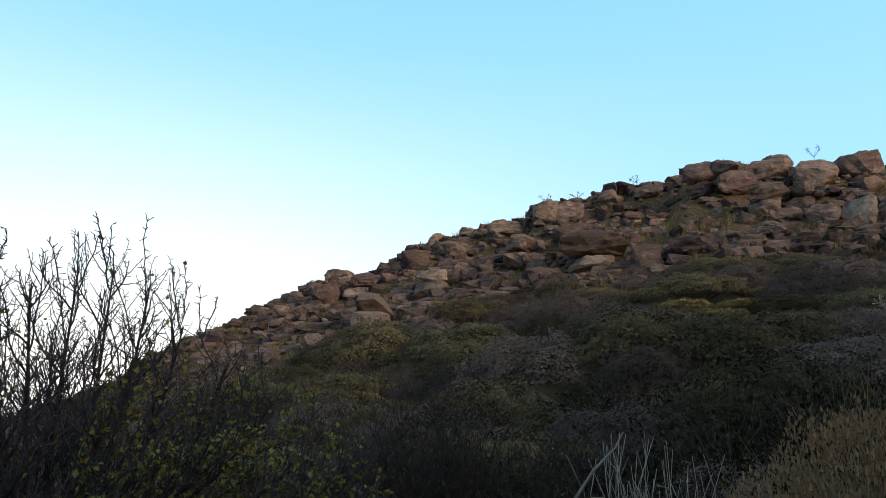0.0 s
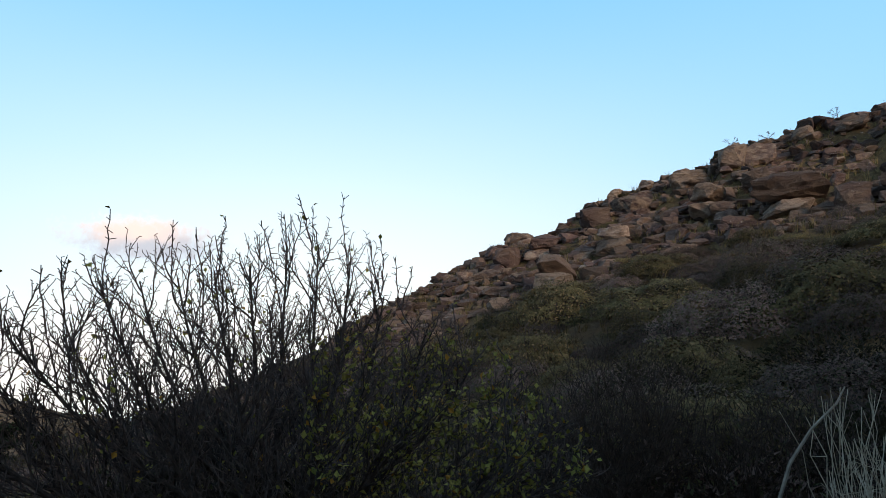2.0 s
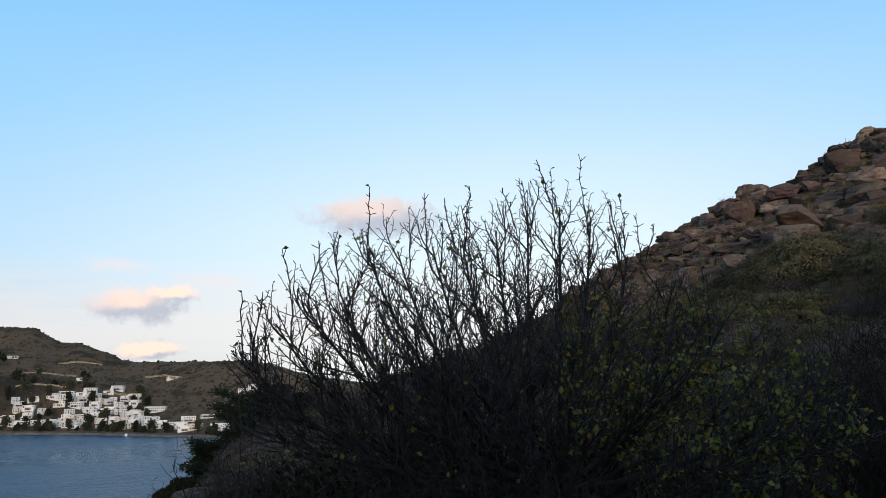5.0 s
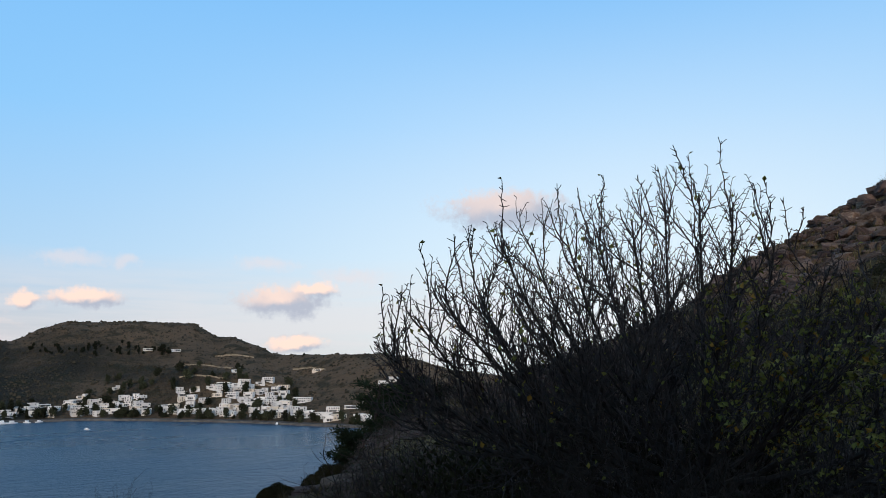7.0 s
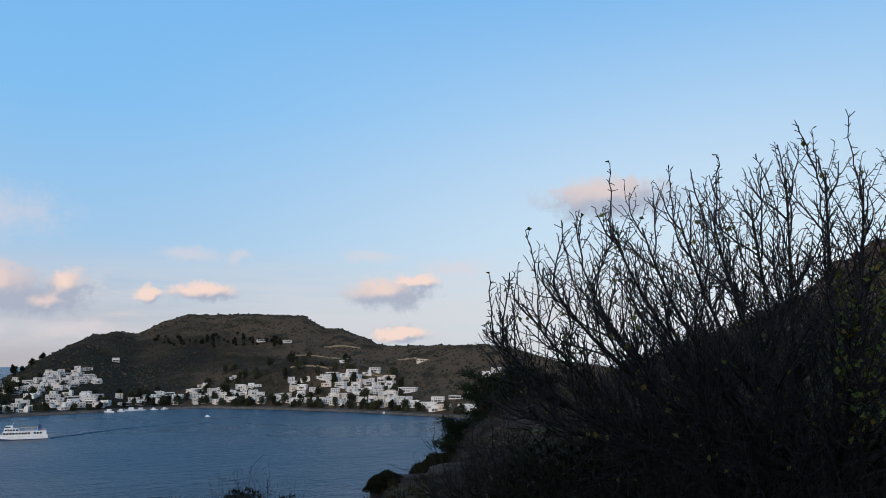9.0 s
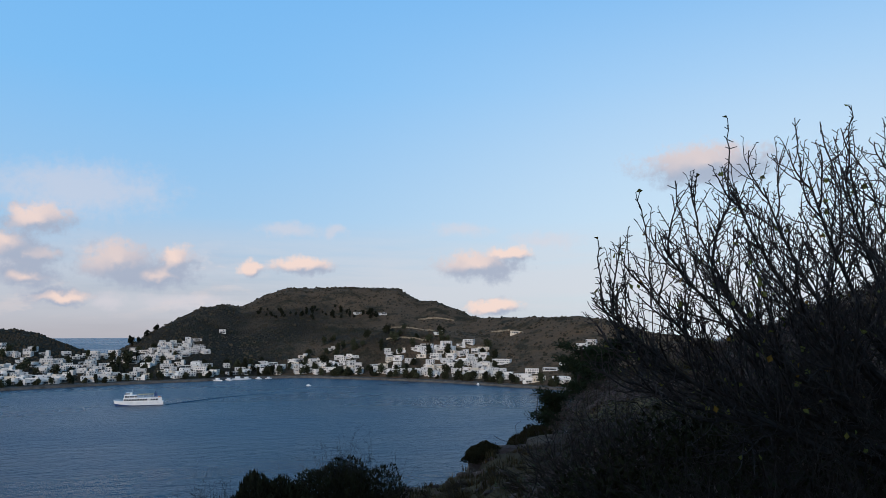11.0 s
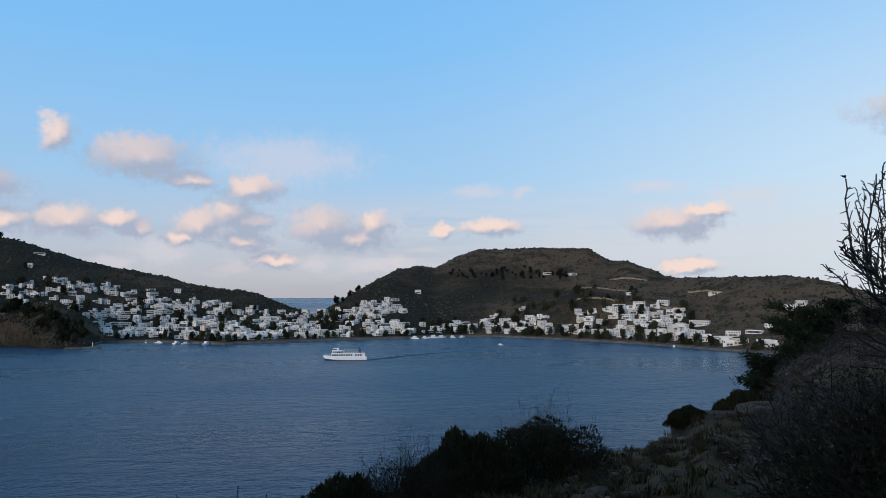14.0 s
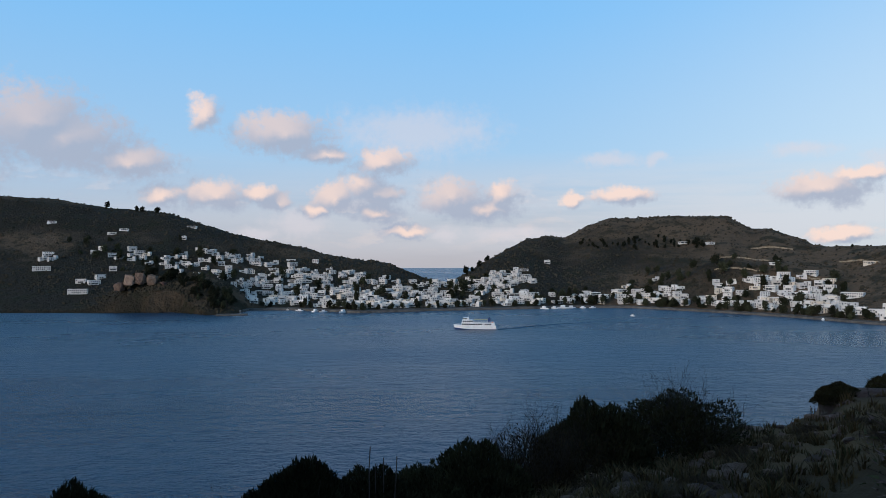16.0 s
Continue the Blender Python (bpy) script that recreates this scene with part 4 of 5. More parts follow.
def bush_twigs(rng, stems, forks, reach, thick, material, high=0.8, tips=0):
    """Stems that fan from the foot and fork twice."""
    t = Tubes()
    for _ in range(stems):
        a, lean = rng.uniform(0, 6.283), rng.uniform(0.1, 1.0)
        end = Vector((math.cos(a) * lean, math.sin(a) * lean, high * rng.uniform(0.65, 1.1) * (1.15 - 0.5 * lean))) * reach
        foot = Vector((math.cos(a), math.sin(a), 0)) * 0.08 - Vector((0, 0, 0.15))
        line = bent(rng, foot, end, 5, 0.07)
        t.add(line, thick, thick * 0.3, 4)
        for _ in range(forks):
            i = rng.randrange(1, 5)
            p = line[i].lerp(line[i + 1], rng.random()) if i < 5 else line[i]
            q = p + (any_way(rng, 0.6) + (end - foot).normalized() * 0.6) * reach * rng.uniform(0.18, 0.42)
            side = bent(rng, p, q, 3, 0.09)
            t.add(side, thick * 0.45, thick * 0.2, 3)
            for _ in range(tips):
                b = side[rng.randrange(1, 4)]
                t.add([b, b + (any_way(rng, 0.4)) * reach * rng.uniform(0.05, 0.14)], thick * 0.22, thick * 0.14, 3)
    return t.mesh("branching", material)


def shrub(name, label, leaves, twigs, group="shrubs on the slope"):
    root = thing(name, Matrix(), label, "shrub", group)
    if twigs:
        tagged(part("branching", twigs, None, root), kind="stuff")
    if leaves:
        part("foliage", leaves, None, root)
    return root


class Stock:
    """Models of one kind, set out again and again."""

    def __init__(self, models):
        self.models, self.fresh = models, set(range(len(models)))

    def put(self, which, p, turn=0.0, size=(1, 1, 1)):
        m = Matrix.Translation(p) @ Matrix.Rotation(turn, 4, "Z") @ Matrix.Diagonal((*size, 1))
        if which in self.fresh:
            self.fresh.discard(which)
            self.models[which].matrix_world = m
            return self.models[which]
        return copy_thing(self.models[which], m @ Matrix.Diagonal((*self.models[which].scale, 1)).inverted())


G, Y, O = "dark green evergreen scrub bush on the slope", "grey leafless thorny scrub bush on the slope", "ochre dry cushion shrub on the slope"
scrub = Stock([
    shrub("shrub", G, bush_leaves(hill_rng, 13000, 0.026, SCRUB_GREEN, 0.7, 0.7, 0.86, 0.26, True), bush_twigs(hill_rng, 14, 3, 0.8, 0.014, TWIG)),
    shrub("shrub", G, bush_leaves(hill_rng, 13000, 0.026, SCRUB_GREEN, 0.58, 0.7, 0.86, 0.3, True), bush_twigs(hill_rng, 14, 3, 0.8, 0.014, TWIG)),
    shrub("shrub", G, bush_leaves(hill_rng, 13000, 0.026, SCRUB_GREEN, 0.8, 0.7, 0.84, 0.34, True), bush_twigs(hill_rng, 14, 3, 0.85, 0.014, TWIG)),
    shrub("shrub", Y, bush_leaves(hill_rng, 15000, 0.021, SCRUB_GREY, 0.68, 0.6, 0.84, 0.26, True), bush_twigs(hill_rng, 24, 4, 0.95, 0.006, TWIG, 0.74, 2)),
    shrub("shrub", Y, bush_leaves(hill_rng, 15000, 0.021, SCRUB_GREY, 0.72, 0.6, 0.82, 0.32, True), bush_twigs(hill_rng, 24, 4, 0.97, 0.006, TWIG, 0.78, 2)),
    shrub("shrub", O, bush_leaves(hill_rng, 6000, 0.036, SCRUB_OCHRE, 0.45, 0.6, 0.88, 0.25, True), None),
])

# boulders on the brow
blocks = Stock([])
for i in range(16):
    sx, sy, sz = hill_rng.uniform(0.95, 1.4), hill_rng.uniform(0.8, 1.1), hill_rng.uniform(0.5, 0.8)
    ob = new("boulder", boulder_mesh(hill_rng, "boulder", sx, sy, sz, 3, 0.10))
    tagged(ob, "reddish-brown weathered boulder on the hill brow", "rock", "boulders on the hill")
    blocks.models.append(ob)
blocks.fresh = set(range(16))

ROCK_FOOT = knots([(-60, -6), (-30, 1.5), (-20, 4.2), (-16.7, 5.2), (-12.3, 7.4), (-9.8, 8.7), (-3.3, 10.5), (3.2, 12.2), (11.5, 13.1), (18.6, 13.7), (25, 12.9), (40, 12)])


def slope_at(az, el):
    """Where a line of sight meets the near slope; None if it misses."""
    r = 4.0
    while r < 66:
        p = spot(az, r)
        if p.z >= EYE + r * math.tan(radians(el)):
            return p
        r += 0.4
    return None


def lay_rock(which, p, w, h, turn, sink=0.35):
    s = w / 2.2
    return blocks.put(which, p + Vector((0, 0, h * (0.5 - sink))), turn, (s, s * hill_rng.uniform(0.8, 1.1), h / 1.3))


# the boulders that stand out: heading, height angle of the middle, width and height in degrees
for az, el, w, h in [(-6.6, 11.9, 2.7, 2.3), (-6.4, 10.2, 1.6, 1.2), (5.6, 13.6, 4.4, 3.0), (9.7, 13.6, 2.6, 2.3), (5.2, 15.5, 5.2, 1.4), (3.2, 17.2, 3.6, 1.6),
                     (0.4, 14.2, 2.8, 2.8), (15.0, 18.7, 4.6, 2.4), (19.6, 16.9, 4.8, 2.2), (24.6, 18.6, 2.9, 1.7), (21.6, 18.4, 3.4, 1.8), (18.4, 19.0, 3.0, 1.4),
                     (-1.0, 16.2, 2.6, 1.0), (-12.0, 11.7, 2.6, 1.9), (-11.0, 9.6, 3.2, 2.8), (-14.6, 11.0, 2.6, 1.6), (-5.2, 14.6, 3.0, 1.6), (-8.0, 13.8, 2.6, 1.6),
                     (13.4, 14.5, 3.0, 1.6), (23.0, 15.6, 4.2, 1.7), (10.2, 18.4, 2.0, 1.0)]:
    p = slope_at(az, el - h * 0.3)
    if p is None:
        p = spot(az, float(BROW_R(az)) * 0.99)
    d = math.hypot(p.x, p.y)
    wide, high = w * d * 0.01745, h * d * 0.01745 * 1.2
    across, up = max(1, round(wide / 2.0)), max(1, round(high / 1.25))
    side = Vector((math.cos(radians(az)), -math.sin(radians(az)), 0))
    for level in range(up):
        for i in range(across):
            off = ((i + 0.5) / across - 0.5) * wide * (1 - 0.12 * level) + hill_rng.uniform(-0.12, 0.12)
            back = toward(az, 0) * (0.22 * level + hill_rng.uniform(-0.15, 0.25))
            lay_rock(hill_rng.randrange(16), p + side * off + back + Vector((0, 0, level * high / up * 0.88)), wide / across * hill_rng.uniform(1.0, 1.2), high / up * hill_rng.uniform(1.0, 1.25),
                     -radians(az) + hill_rng.choice([0, math.pi]) + hill_rng.gauss(0, 0.2), 0.2)
made = 0
while made < 225:
    az = hill_rng.uniform(-27, 28)
    u = hill_rng.uniform(0.56, 1.01)
    p = spot(az, float(BROW_R(az)) * u)
    d = math.hypot(p.x, p.y)
    el = math.degrees(math.atan2(p.z - EYE, d))
    if el < float(ROCK_FOOT(az)) + hill_rng.gauss(0, 0.5):
        continue
    big = hill_rng.random()
    w = 0.5 + 1.6 * big ** 2.4
    if u > 0.9:
        w *= 1.15
    if az < -18:
        w *= 0.7
    lay_rock(hill_rng.randrange(16), p, w, w * hill_rng.uniform(0.4, 0.75), hill_rng.choice([0.0, 1.5, 3.1, 4.7]) + hill_rng.gauss(0, 0.3), 0.32)
    made += 1

# smaller rocks packed between the boulders
shapes = [boulder_mesh(hill_rng, "packed_rock", hill_rng.uniform(0.95, 1.4), 1.0, hill_rng.uniform(0.55, 0.8), 1, 0.09) for _ in range(6)]
shapes = [([v.co.copy() for v in me.vertices], [tuple(f.vertices) for f in me.polygons]) for me in shapes]
verts, faces = [], []
made = 0
while made < 2900:
    az = hill_rng.uniform(-28, 28)
    p = spot(az, float(BROW_R(az)) * hill_rng.uniform(0.54, 1.0))
    if math.degrees(math.atan2(p.z - EYE, math.hypot(p.x, p.y))) < float(ROCK_FOOT(az)) - 0.3 + hill_rng.gauss(0, 0.4):
        continue
    if noise.noise(Vector((p.x * 0.16, p.y * 0.16, 9.1))) < -0.22:
        continue
    made += 1
    s = 0.13 + 0.42 * hill_rng.random() ** 1.8
    turn = Matrix.Rotation(hill_rng.choice([0.0, 1.57, 3.14]) + hill_rng.gauss(0, 0.4), 3, "Z") @ Matrix.Rotation(hill_rng.gauss(0, 0.18), 3, "X")
    v, f = hill_rng.choice(shapes)
    b = len(verts)
    gx, gz = s * hill_rng.uniform(0.8, 1.5), s * hill_rng.uniform(0.6, 1.2)
    verts += [p + Vector((0, 0, gz * 0.2)) + turn @ Vector((q.x * gx, q.y * s, q.z * gz)) for q in v]
    faces += [tuple(b + i for i in t) for t in f]
tagged(new("packed_rocks", mesh_of("packed_rocks", verts, faces, STONE)), "brown broken rocks packed on the hill brow", "rocks", kind="stuff")

# loose stones between them and on the slope towards the bay
pebble = [(v.co.copy()) for v in boulder_mesh(hill_rng, "stone", 1.0, 0.9, 0.65, 1, 0.05).vertices]
pebble_faces = [tuple(f.vertices) for f in bpy.data.meshes["stone"].polygons]
verts, faces = [], []
for i in range(1000):
    if i < 640:
        az = hill_rng.uniform(-27, 28)
        p = spot(az, float(BROW_R(az)) * hill_rng.uniform(0.56, 1.0))
        if math.degrees(math.atan2(p.z - EYE, math.hypot(p.x, p.y))) < float(ROCK_FOOT(az)) - 0.6:
            continue
        s = 0.12 + 0.45 * hill_rng.random() ** 2
    else:
        az = hill_rng.uniform(-90, -58)
        p = spot(az, float(BROW_R(az)) * hill_rng.uniform(0.5, 1.1))
        s = 0.04 + 0.13 * hill_rng.random() ** 2
    turn = Matrix.Rotation(hill_rng.uniform(0, 6.28), 3, "Z") @ Matrix.Rotation(hill_rng.uniform(-0.6, 0.6), 3, "X")
    b = len(verts)
    grow = Vector((s * hill_rng.uniform(0.7, 1.3), s, s * hill_rng.uniform(0.6, 1.1)))
    verts += [p + turn @ Vector((v.x * grow.x, v.y * grow.y, v.z * grow.z)) for v in pebble]
    faces += [tuple(b + j for j in f) for f in pebble_faces]
tagged(new("loose_stones", mesh_of("loose_stones", verts, faces, STONE)), "loose brown stones strewn over the slope", "stones", kind="stuff")


# dry grass in tufts
def tufts(name, spots, blades, length, material, label):
    verts, faces = [], []
    for p, grow in spots:
        for _ in range(blades):
            a, lean = hill_rng.uniform(0, 6.28), hill_rng.uniform(0.1, 0.75)
            out = Vector((math.cos(a), math.sin(a), 0))
            foot = p + out * hill_rng.uniform(0, 0.12) * grow - Vector((0, 0, 0.05))
            l = length * grow * hill_rng.uniform(0.5, 1.2)
            side = Vector((-out.y, out.x, 0)) * 0.006 * (1 + grow * 0.6)
            mid, end = foot + out * l * lean * 0.35 + Vector((0, 0, l * 0.6)), foot + out * l * lean + Vector((0, 0, l * 0.9))
            b = len(verts)
            verts += [foot - side, foot + side, mid + side * 0.8, mid - side * 0.8, end]
            faces += [(b, b + 1, b + 2, b + 3), (b + 3, b + 2, b + 4)]
    tagged(new(name, mesh_of(name, verts, faces, material)), label, "grass", kind="stuff")


straw = leafy("straw", (0.13, 0.092, 0.042), (0.33, 0.25, 0.12), (0.07, 0.07, 0.03), 0.25)
places = []
for _ in range(2600):
    az = hill_rng.uniform(-28, 28)
    places.append((spot(az, float(BROW_R(az)) * hill_rng.uniform(0.5, 1.0)), hill_rng.uniform(0.7, 1.6)))
tufts("dry_grass", places, 14, 0.42, straw, "straw-coloured dry grass among the boulders")
places = []
for _ in range(1100):
    places.append((spot(hill_rng.uniform(-24, 28), hill_rng.uniform(9, 34)), hill_rng.uniform(0.5, 1.2)))
tufts("scrub_grass", places, 16, 0.32, leafy("withered grass", (0.05, 0.036, 0.02), (0.16, 0.115, 0.055), (0.05, 0.05, 0.022), 0.3), "straw-coloured dry grass between the bushes")
places = []
for _ in range(1500):
    az = hill_rng.uniform(-92, -40)
    places.append((spot(az, float(BROW_R(az)) * hill_rng.uniform(0.4, 1.08)), hill_rng.uniform(0.5, 1.1)))
tufts("slope_grass", places, 20, 0.2, leafy("brown grass", (0.036, 0.025, 0.012), (0.125, 0.082, 0.036), (0.045, 0.042, 0.018), 0.1), "dry brown grass on the slope over the bay")

# scrub over the slope: first the ochre cushions that stand out, by heading and height angle
laid = []
for az, el, w in [(12.5, 10.0, 1.0), (14.6, 9.1, 1.2), (10.5, 9.4, 0.8), (13.6, 8.4, 0.9), (16.4, 9.8, 0.9), (3.4, 6.5, 0.8), (2.2, 6.0, 0.6), (-10.1, 4.1, 0.7), (17.9, 10.8, 0.8), (-15.1, 4.0, 0.8),
                  (2.3, 10.4, 0.7), (-13.6, 0.2, 0.5), (-16.8, 5.2, 0.6), (8.6, 9.0, 0.5), (20.6, 11.6, 0.8), (-4.8, 7.2, 0.5)]:
    p = slope_at(az, el)
    if p:
        laid.append((p.x, p.y, w * 0.8))
        scrub.put(5, p - Vector((0, 0, 0.06)), hill_rng.uniform(0, 6.28), (w * 1.3, w, w * 0.8))
tries = 0
while len(laid) < 400 and tries < 14000:
    tries += 1
    az = hill_rng.uniform(-50, 30)
    r = float(BROW_R(az)) * math.sqrt(hill_rng.uniform(0.03, 1.0))
    if r < 8.5:
        continue
    p = spot(az, r)
    el = math.degrees(math.atan2(p.z - EYE, r))
    rocky = el > float(ROCK_FOOT(az)) - 0.3
    if rocky and az > -24 and hill_rng.random() > 0.08:
        continue
    w = (0.6 + 1.3 * hill_rng.random() ** 1.5) * (0.5 if rocky else 1.0) * (0.8 if r < 14 else 1.0)
    if any(math.hypot(p.x - x, p.y - y) < (w + v) * 0.46 for x, y, v in laid):
        continue
    which = hill_rng.choice([0, 1, 2, 0, 1, 3, 4, 3, 4, 3] if r > 18 else [0, 2, 3, 4, 3, 4])
    laid.append((p.x, p.y, w))
    # the mounds lie along the contour, broader than deep
    scrub.put(which, p - Vector((0, 0, 0.08)), -radians(az) + hill_rng.gauss(0, 0.4) + hill_rng.choice([0, math.pi]), (w * hill_rng.uniform(1.0, 1.4), w, w * hill_rng.uniform(0.75, 1.15)))


# ---- the bare tree by the path ----
CROWN = knots([(-55, -6), (-54, 0.5), (-53.2, 3), (-52.4, 5.2), (-50, 7.6), (-46, 10.6), (-43, 12.2), (-38, 12.8), (-35, 13.2), (-31, 15.2), (-26.5, 15.3), (-24, 12), (-21.5, 10),
               (-17, 6.4), (-13, 3.2), (-9.5, -0.5), (-8, -3)])


STAND = Vector((0.20, 0.06, EYE + 0.04))


def at_angle(az, el, d):
    return STAND + toward(az, el) * d


def shoot(rng, p, way, length, steps, rise, kink):
    """A shoot that leaves p along way, kinks at its nodes and turns upright."""
    line, d = [p], way
    for i in range(steps):
        d = (d + Vector((0, 0, rise)) + any_way(rng) * kink).normalized()
        line.append(line[-1] + d * (length / steps))
    return line


def over_crown(q):
    v = q - STAND
    return math.degrees(math.atan2(v.z, math.hypot(v.x, v.y))) - float(CROWN(math.degrees(math.atan2(v.x, v.y))))


def fitted(rng, p, way, length, steps, rise, kink, least):
    """A shoot kept under the crown's outline; None where there is no room."""
    while length > least:
        line = shoot(rng, p, way, length, steps, rise, kink)
        if over_crown(line[-1]) < rng.uniform(-0.5, 0.6):
            return line
        length *= 0.72
    return None


def aside(rng, along, turn):
    """A side direction, alternating from node to node."""
    s = along.cross(Vector((0.1, 0.2, 1.0)))
    s = (s if s.length > 0.1 else Vector((1, 0, 0))).normalized()
    return (Matrix.Rotation(turn + rng.gauss(0, 0.7), 3, along) @ s).normalized()


def bare_tree():
    rng = random.Random(77)
    foot = spot(-30, 6.1)
    root = thing("bare_tree", Matrix.Translation(foot), "almost leafless spreading tree with upright grey twigs", "tree")
    home = root.matrix_world.inverted()
    stub = Tubes()
    heads = []
    for i in range(5):
        h = foot + Vector((rng.uniform(-0.5, 0.5), rng.uniform(-0.4, 0.4), rng.uniform(0.35, 0.7)))
        stub.add([home @ q for q in bent(rng, foot + Vector((rng.uniform(-0.15, 0.15), rng.uniform(-0.15, 0.15), -0.3)), h, 4, 0.05)], 0.10, 0.06, 8)
        heads.append(h)
    part("trunk", stub.mesh("trunk", BARK), None, root)
    # limbs sweep out and then up: heading, height angle and distance of each end
    ends = [(-53, 1.5, 5.2), (-52.0, -1.0, 5.5), (-50.4, 3.6, 5.6), (-48.4, 5.2, 5.3), (-46.0, 7.0, 5.9), (-43.6, 8.8, 5.4), (-41.2, 9.2, 6.2), (-38.6, 9.6, 5.7), (-36.2, 10.2, 6.4), (-33.6, 10.8, 6.0),
            (-31.0, 12.2, 6.6), (-28.6, 12.4, 6.0), (-26.2, 11.6, 6.5), (-23.6, 8.6, 6.1), (-20.4, 6.2, 6.6), (-17, 3.6, 6.2), (-13.5, 1.4, 6.6), (-10.6, -0.8, 6.2), (-9.2, -3.2, 6.0), (-14, -3.5, 5.6),
            (-51, -4.2, 5.3), (-47, -2.5, 5.7), (-44, 3.0, 6.9), (-38, 5.0, 7.1), (-32, 6.0, 7.2), (-27, 6.0, 7.0), (-21, 0.5, 5.7), (-40, 1.5, 5.0), (-34, 3.0, 4.9), (-28, 1.5, 5.1)]
    leaf_at, leaf_way, leaf_size, wood = [], [], [], []
    for az, el, d in ends:
        limb, fine = Tubes(), Tubes()
        tip = at_angle(az, el, d)
        head = min(heads, key=lambda h: (h - tip).length + rng.uniform(0, 0.5))
        knee = Vector((head.x + (tip.x - head.x) * 0.72, head.y + (tip.y - head.y) * 0.72, head.z + (tip.z - head.z) * 0.36))
        off, line = Vector((0, 0, 0)), []
        for i in range(19):
            u = i / 18
            off = off * 0.75 + any_way(rng) * 0.022
            line.append(head * (1 - u) ** 2 + knee * (2 * u * (1 - u)) + tip * u * u + off * math.sin(math.pi * min(1.0, u * 1.4 + 0.1)))
        limb.add([home @ q for q in line], 0.030, 0.0062, 6)
        wood += line[6:]
        turn = rng.uniform(0, 6.28)
        seconds = [(line[12:], 0.006)]
        for n_side in range(17):
            u = 4.4 + 13.2 * (n_side + rng.random()) / 17
            i = int(u)
            p = line[i].lerp(line[i + 1], u - i)
            along = (line[i + 1] - line[i]).normalized()
            turn += 2.4
            way = (along * 0.75 + aside(rng, along, turn) * 0.75 + Vector((0, 0, 0.15))).normalized()
            side = fitted(rng, p, way, rng.uniform(0.3, 0.95) * (1.15 - 0.5 * (u - 5) / 13), 9, 0.10, 0.2, 0.12)
            if side:
                limb.add([home @ q for q in side], 0.0078, 0.0034, 5)
                seconds.append((side, 0.0075))
                wood += side[2:]
        for side, thick in seconds:
            length = sum((q - p).length for p, q in zip(side, side[1:]))
            many = max(2, int(length / 0.062))
            spin = rng.uniform(0, 6.28)
            for n_twig in range(many):
                u = (0.14 + 0.82 * (n_twig + rng.random() * 0.8) / many) * (len(side) - 1)
                i = min(int(u), len(side) - 2)
                p = side[i].lerp(side[i + 1], u - i)
                along = (side[i + 1] - side[i]).normalized()
                spin += 2.6
                way = (along * 0.8 + aside(rng, along, spin) * 0.7).normalized()
                twig = fitted(rng, p, way, rng.uniform(0.07, 0.36) * (1.1 - 0.5 * n_twig / many), 5, 0.14, 0.2, 0.04)
                if not twig:
                    continue
                fine.add([home @ q for q in twig], 0.0044, 0.0025, 3)
                v = twig[-1] - STAND
                a, e = math.degrees(math.atan2(v.x, v.y)), math.degrees(math.atan2(v.z, math.hypot(v.x, v.y)))
                for j in range(1, 6):
                    b = twig[j]
                    if rng.random() < 0.8:
                        grow = (twig[j] - twig[j - 1]).normalized()
                        spur = b + (grow * 0.6 + aside(rng, grow, j * 3.1)).normalized() * rng.uniform(0.012, 0.045)
                        fine.add([home @ b, home @ spur], 0.0034, 0.0026, 3)
                    if (a > -29 and e < 6.5 and rng.random() < 0.22) or rng.random() < 0.016:
                        for _ in range(rng.choice([1, 1, 2])):
                            leaf_at.append(home @ (b + any_way(rng) * 0.03))
                            leaf_way.append((any_way(rng) - Vector((0, 0, 0.5))).normalized())
                            leaf_size.append(rng.uniform(0.03, 0.06))
        ob = part("limb", limb.mesh("limb", BARK), None, root)
        tagged(part("fine_growth", fine.mesh("fine_growth", TWIG), None, ob), kind="stuff")
    # long leaders over the crown
    for az, el, d, down in [(-27.0, 16.4, 6.3, 4.5), (-30.3, 16.1, 6.2, 4.0), (-43.5, 14.1, 6.0, 4.5), (-39.2, 13.7, 5.9, 3.5), (-35.6, 14.2, 6.2, 3.4), (-37.6, 13.3, 6.0, 3.0), (-50.1, 9.2, 5.6, 3.6), (-53.0, 5.8, 5.3, 4.5),
                            (-33.0, 14.0, 6.3, 2.6), (-24.0, 12.9, 6.4, 3.0), (-22.8, 11.6, 6.5, 2.6), (-47.4, 9.9, 5.5, 2.6), (-45.8, 10.4, 5.7, 2.6), (-29.2, 15.3, 6.4, 2.6), (-21.5, 10.9, 6.5, 2.0), (-18.4, 8.0, 6.4, 2.5), (-16.2, 6.6, 6.5, 2.5)]:
        lead = Tubes()
        tip = at_angle(az, el, d)
        low = at_angle(az + rng.uniform(-0.3, 0.8), el - down - 0.5, d)
        base_pt = min(wood, key=lambda q: (q - low).length + (9 if q.z > low.z + 0.15 else 0))
        line = bent(rng, base_pt, tip, 8, 0.016)
        lead.add([home @ q for q in line], 0.0065, 0.0034, 4)
        for j in range(1, 8):
            for _ in range(2):
                lead.add([home @ line[j], home @ (line[j] + (any_way(rng, 0.8)) * rng.uniform(0.02, 0.07))], 0.004, 0.003, 3)
        part("leader", lead.mesh("leader", TWIG), None, root)
        if rng.random() < 0.5:
            leaf_at.append(home @ tip)
            leaf_way.append(any_way(rng))
            leaf_size.append(0.05)
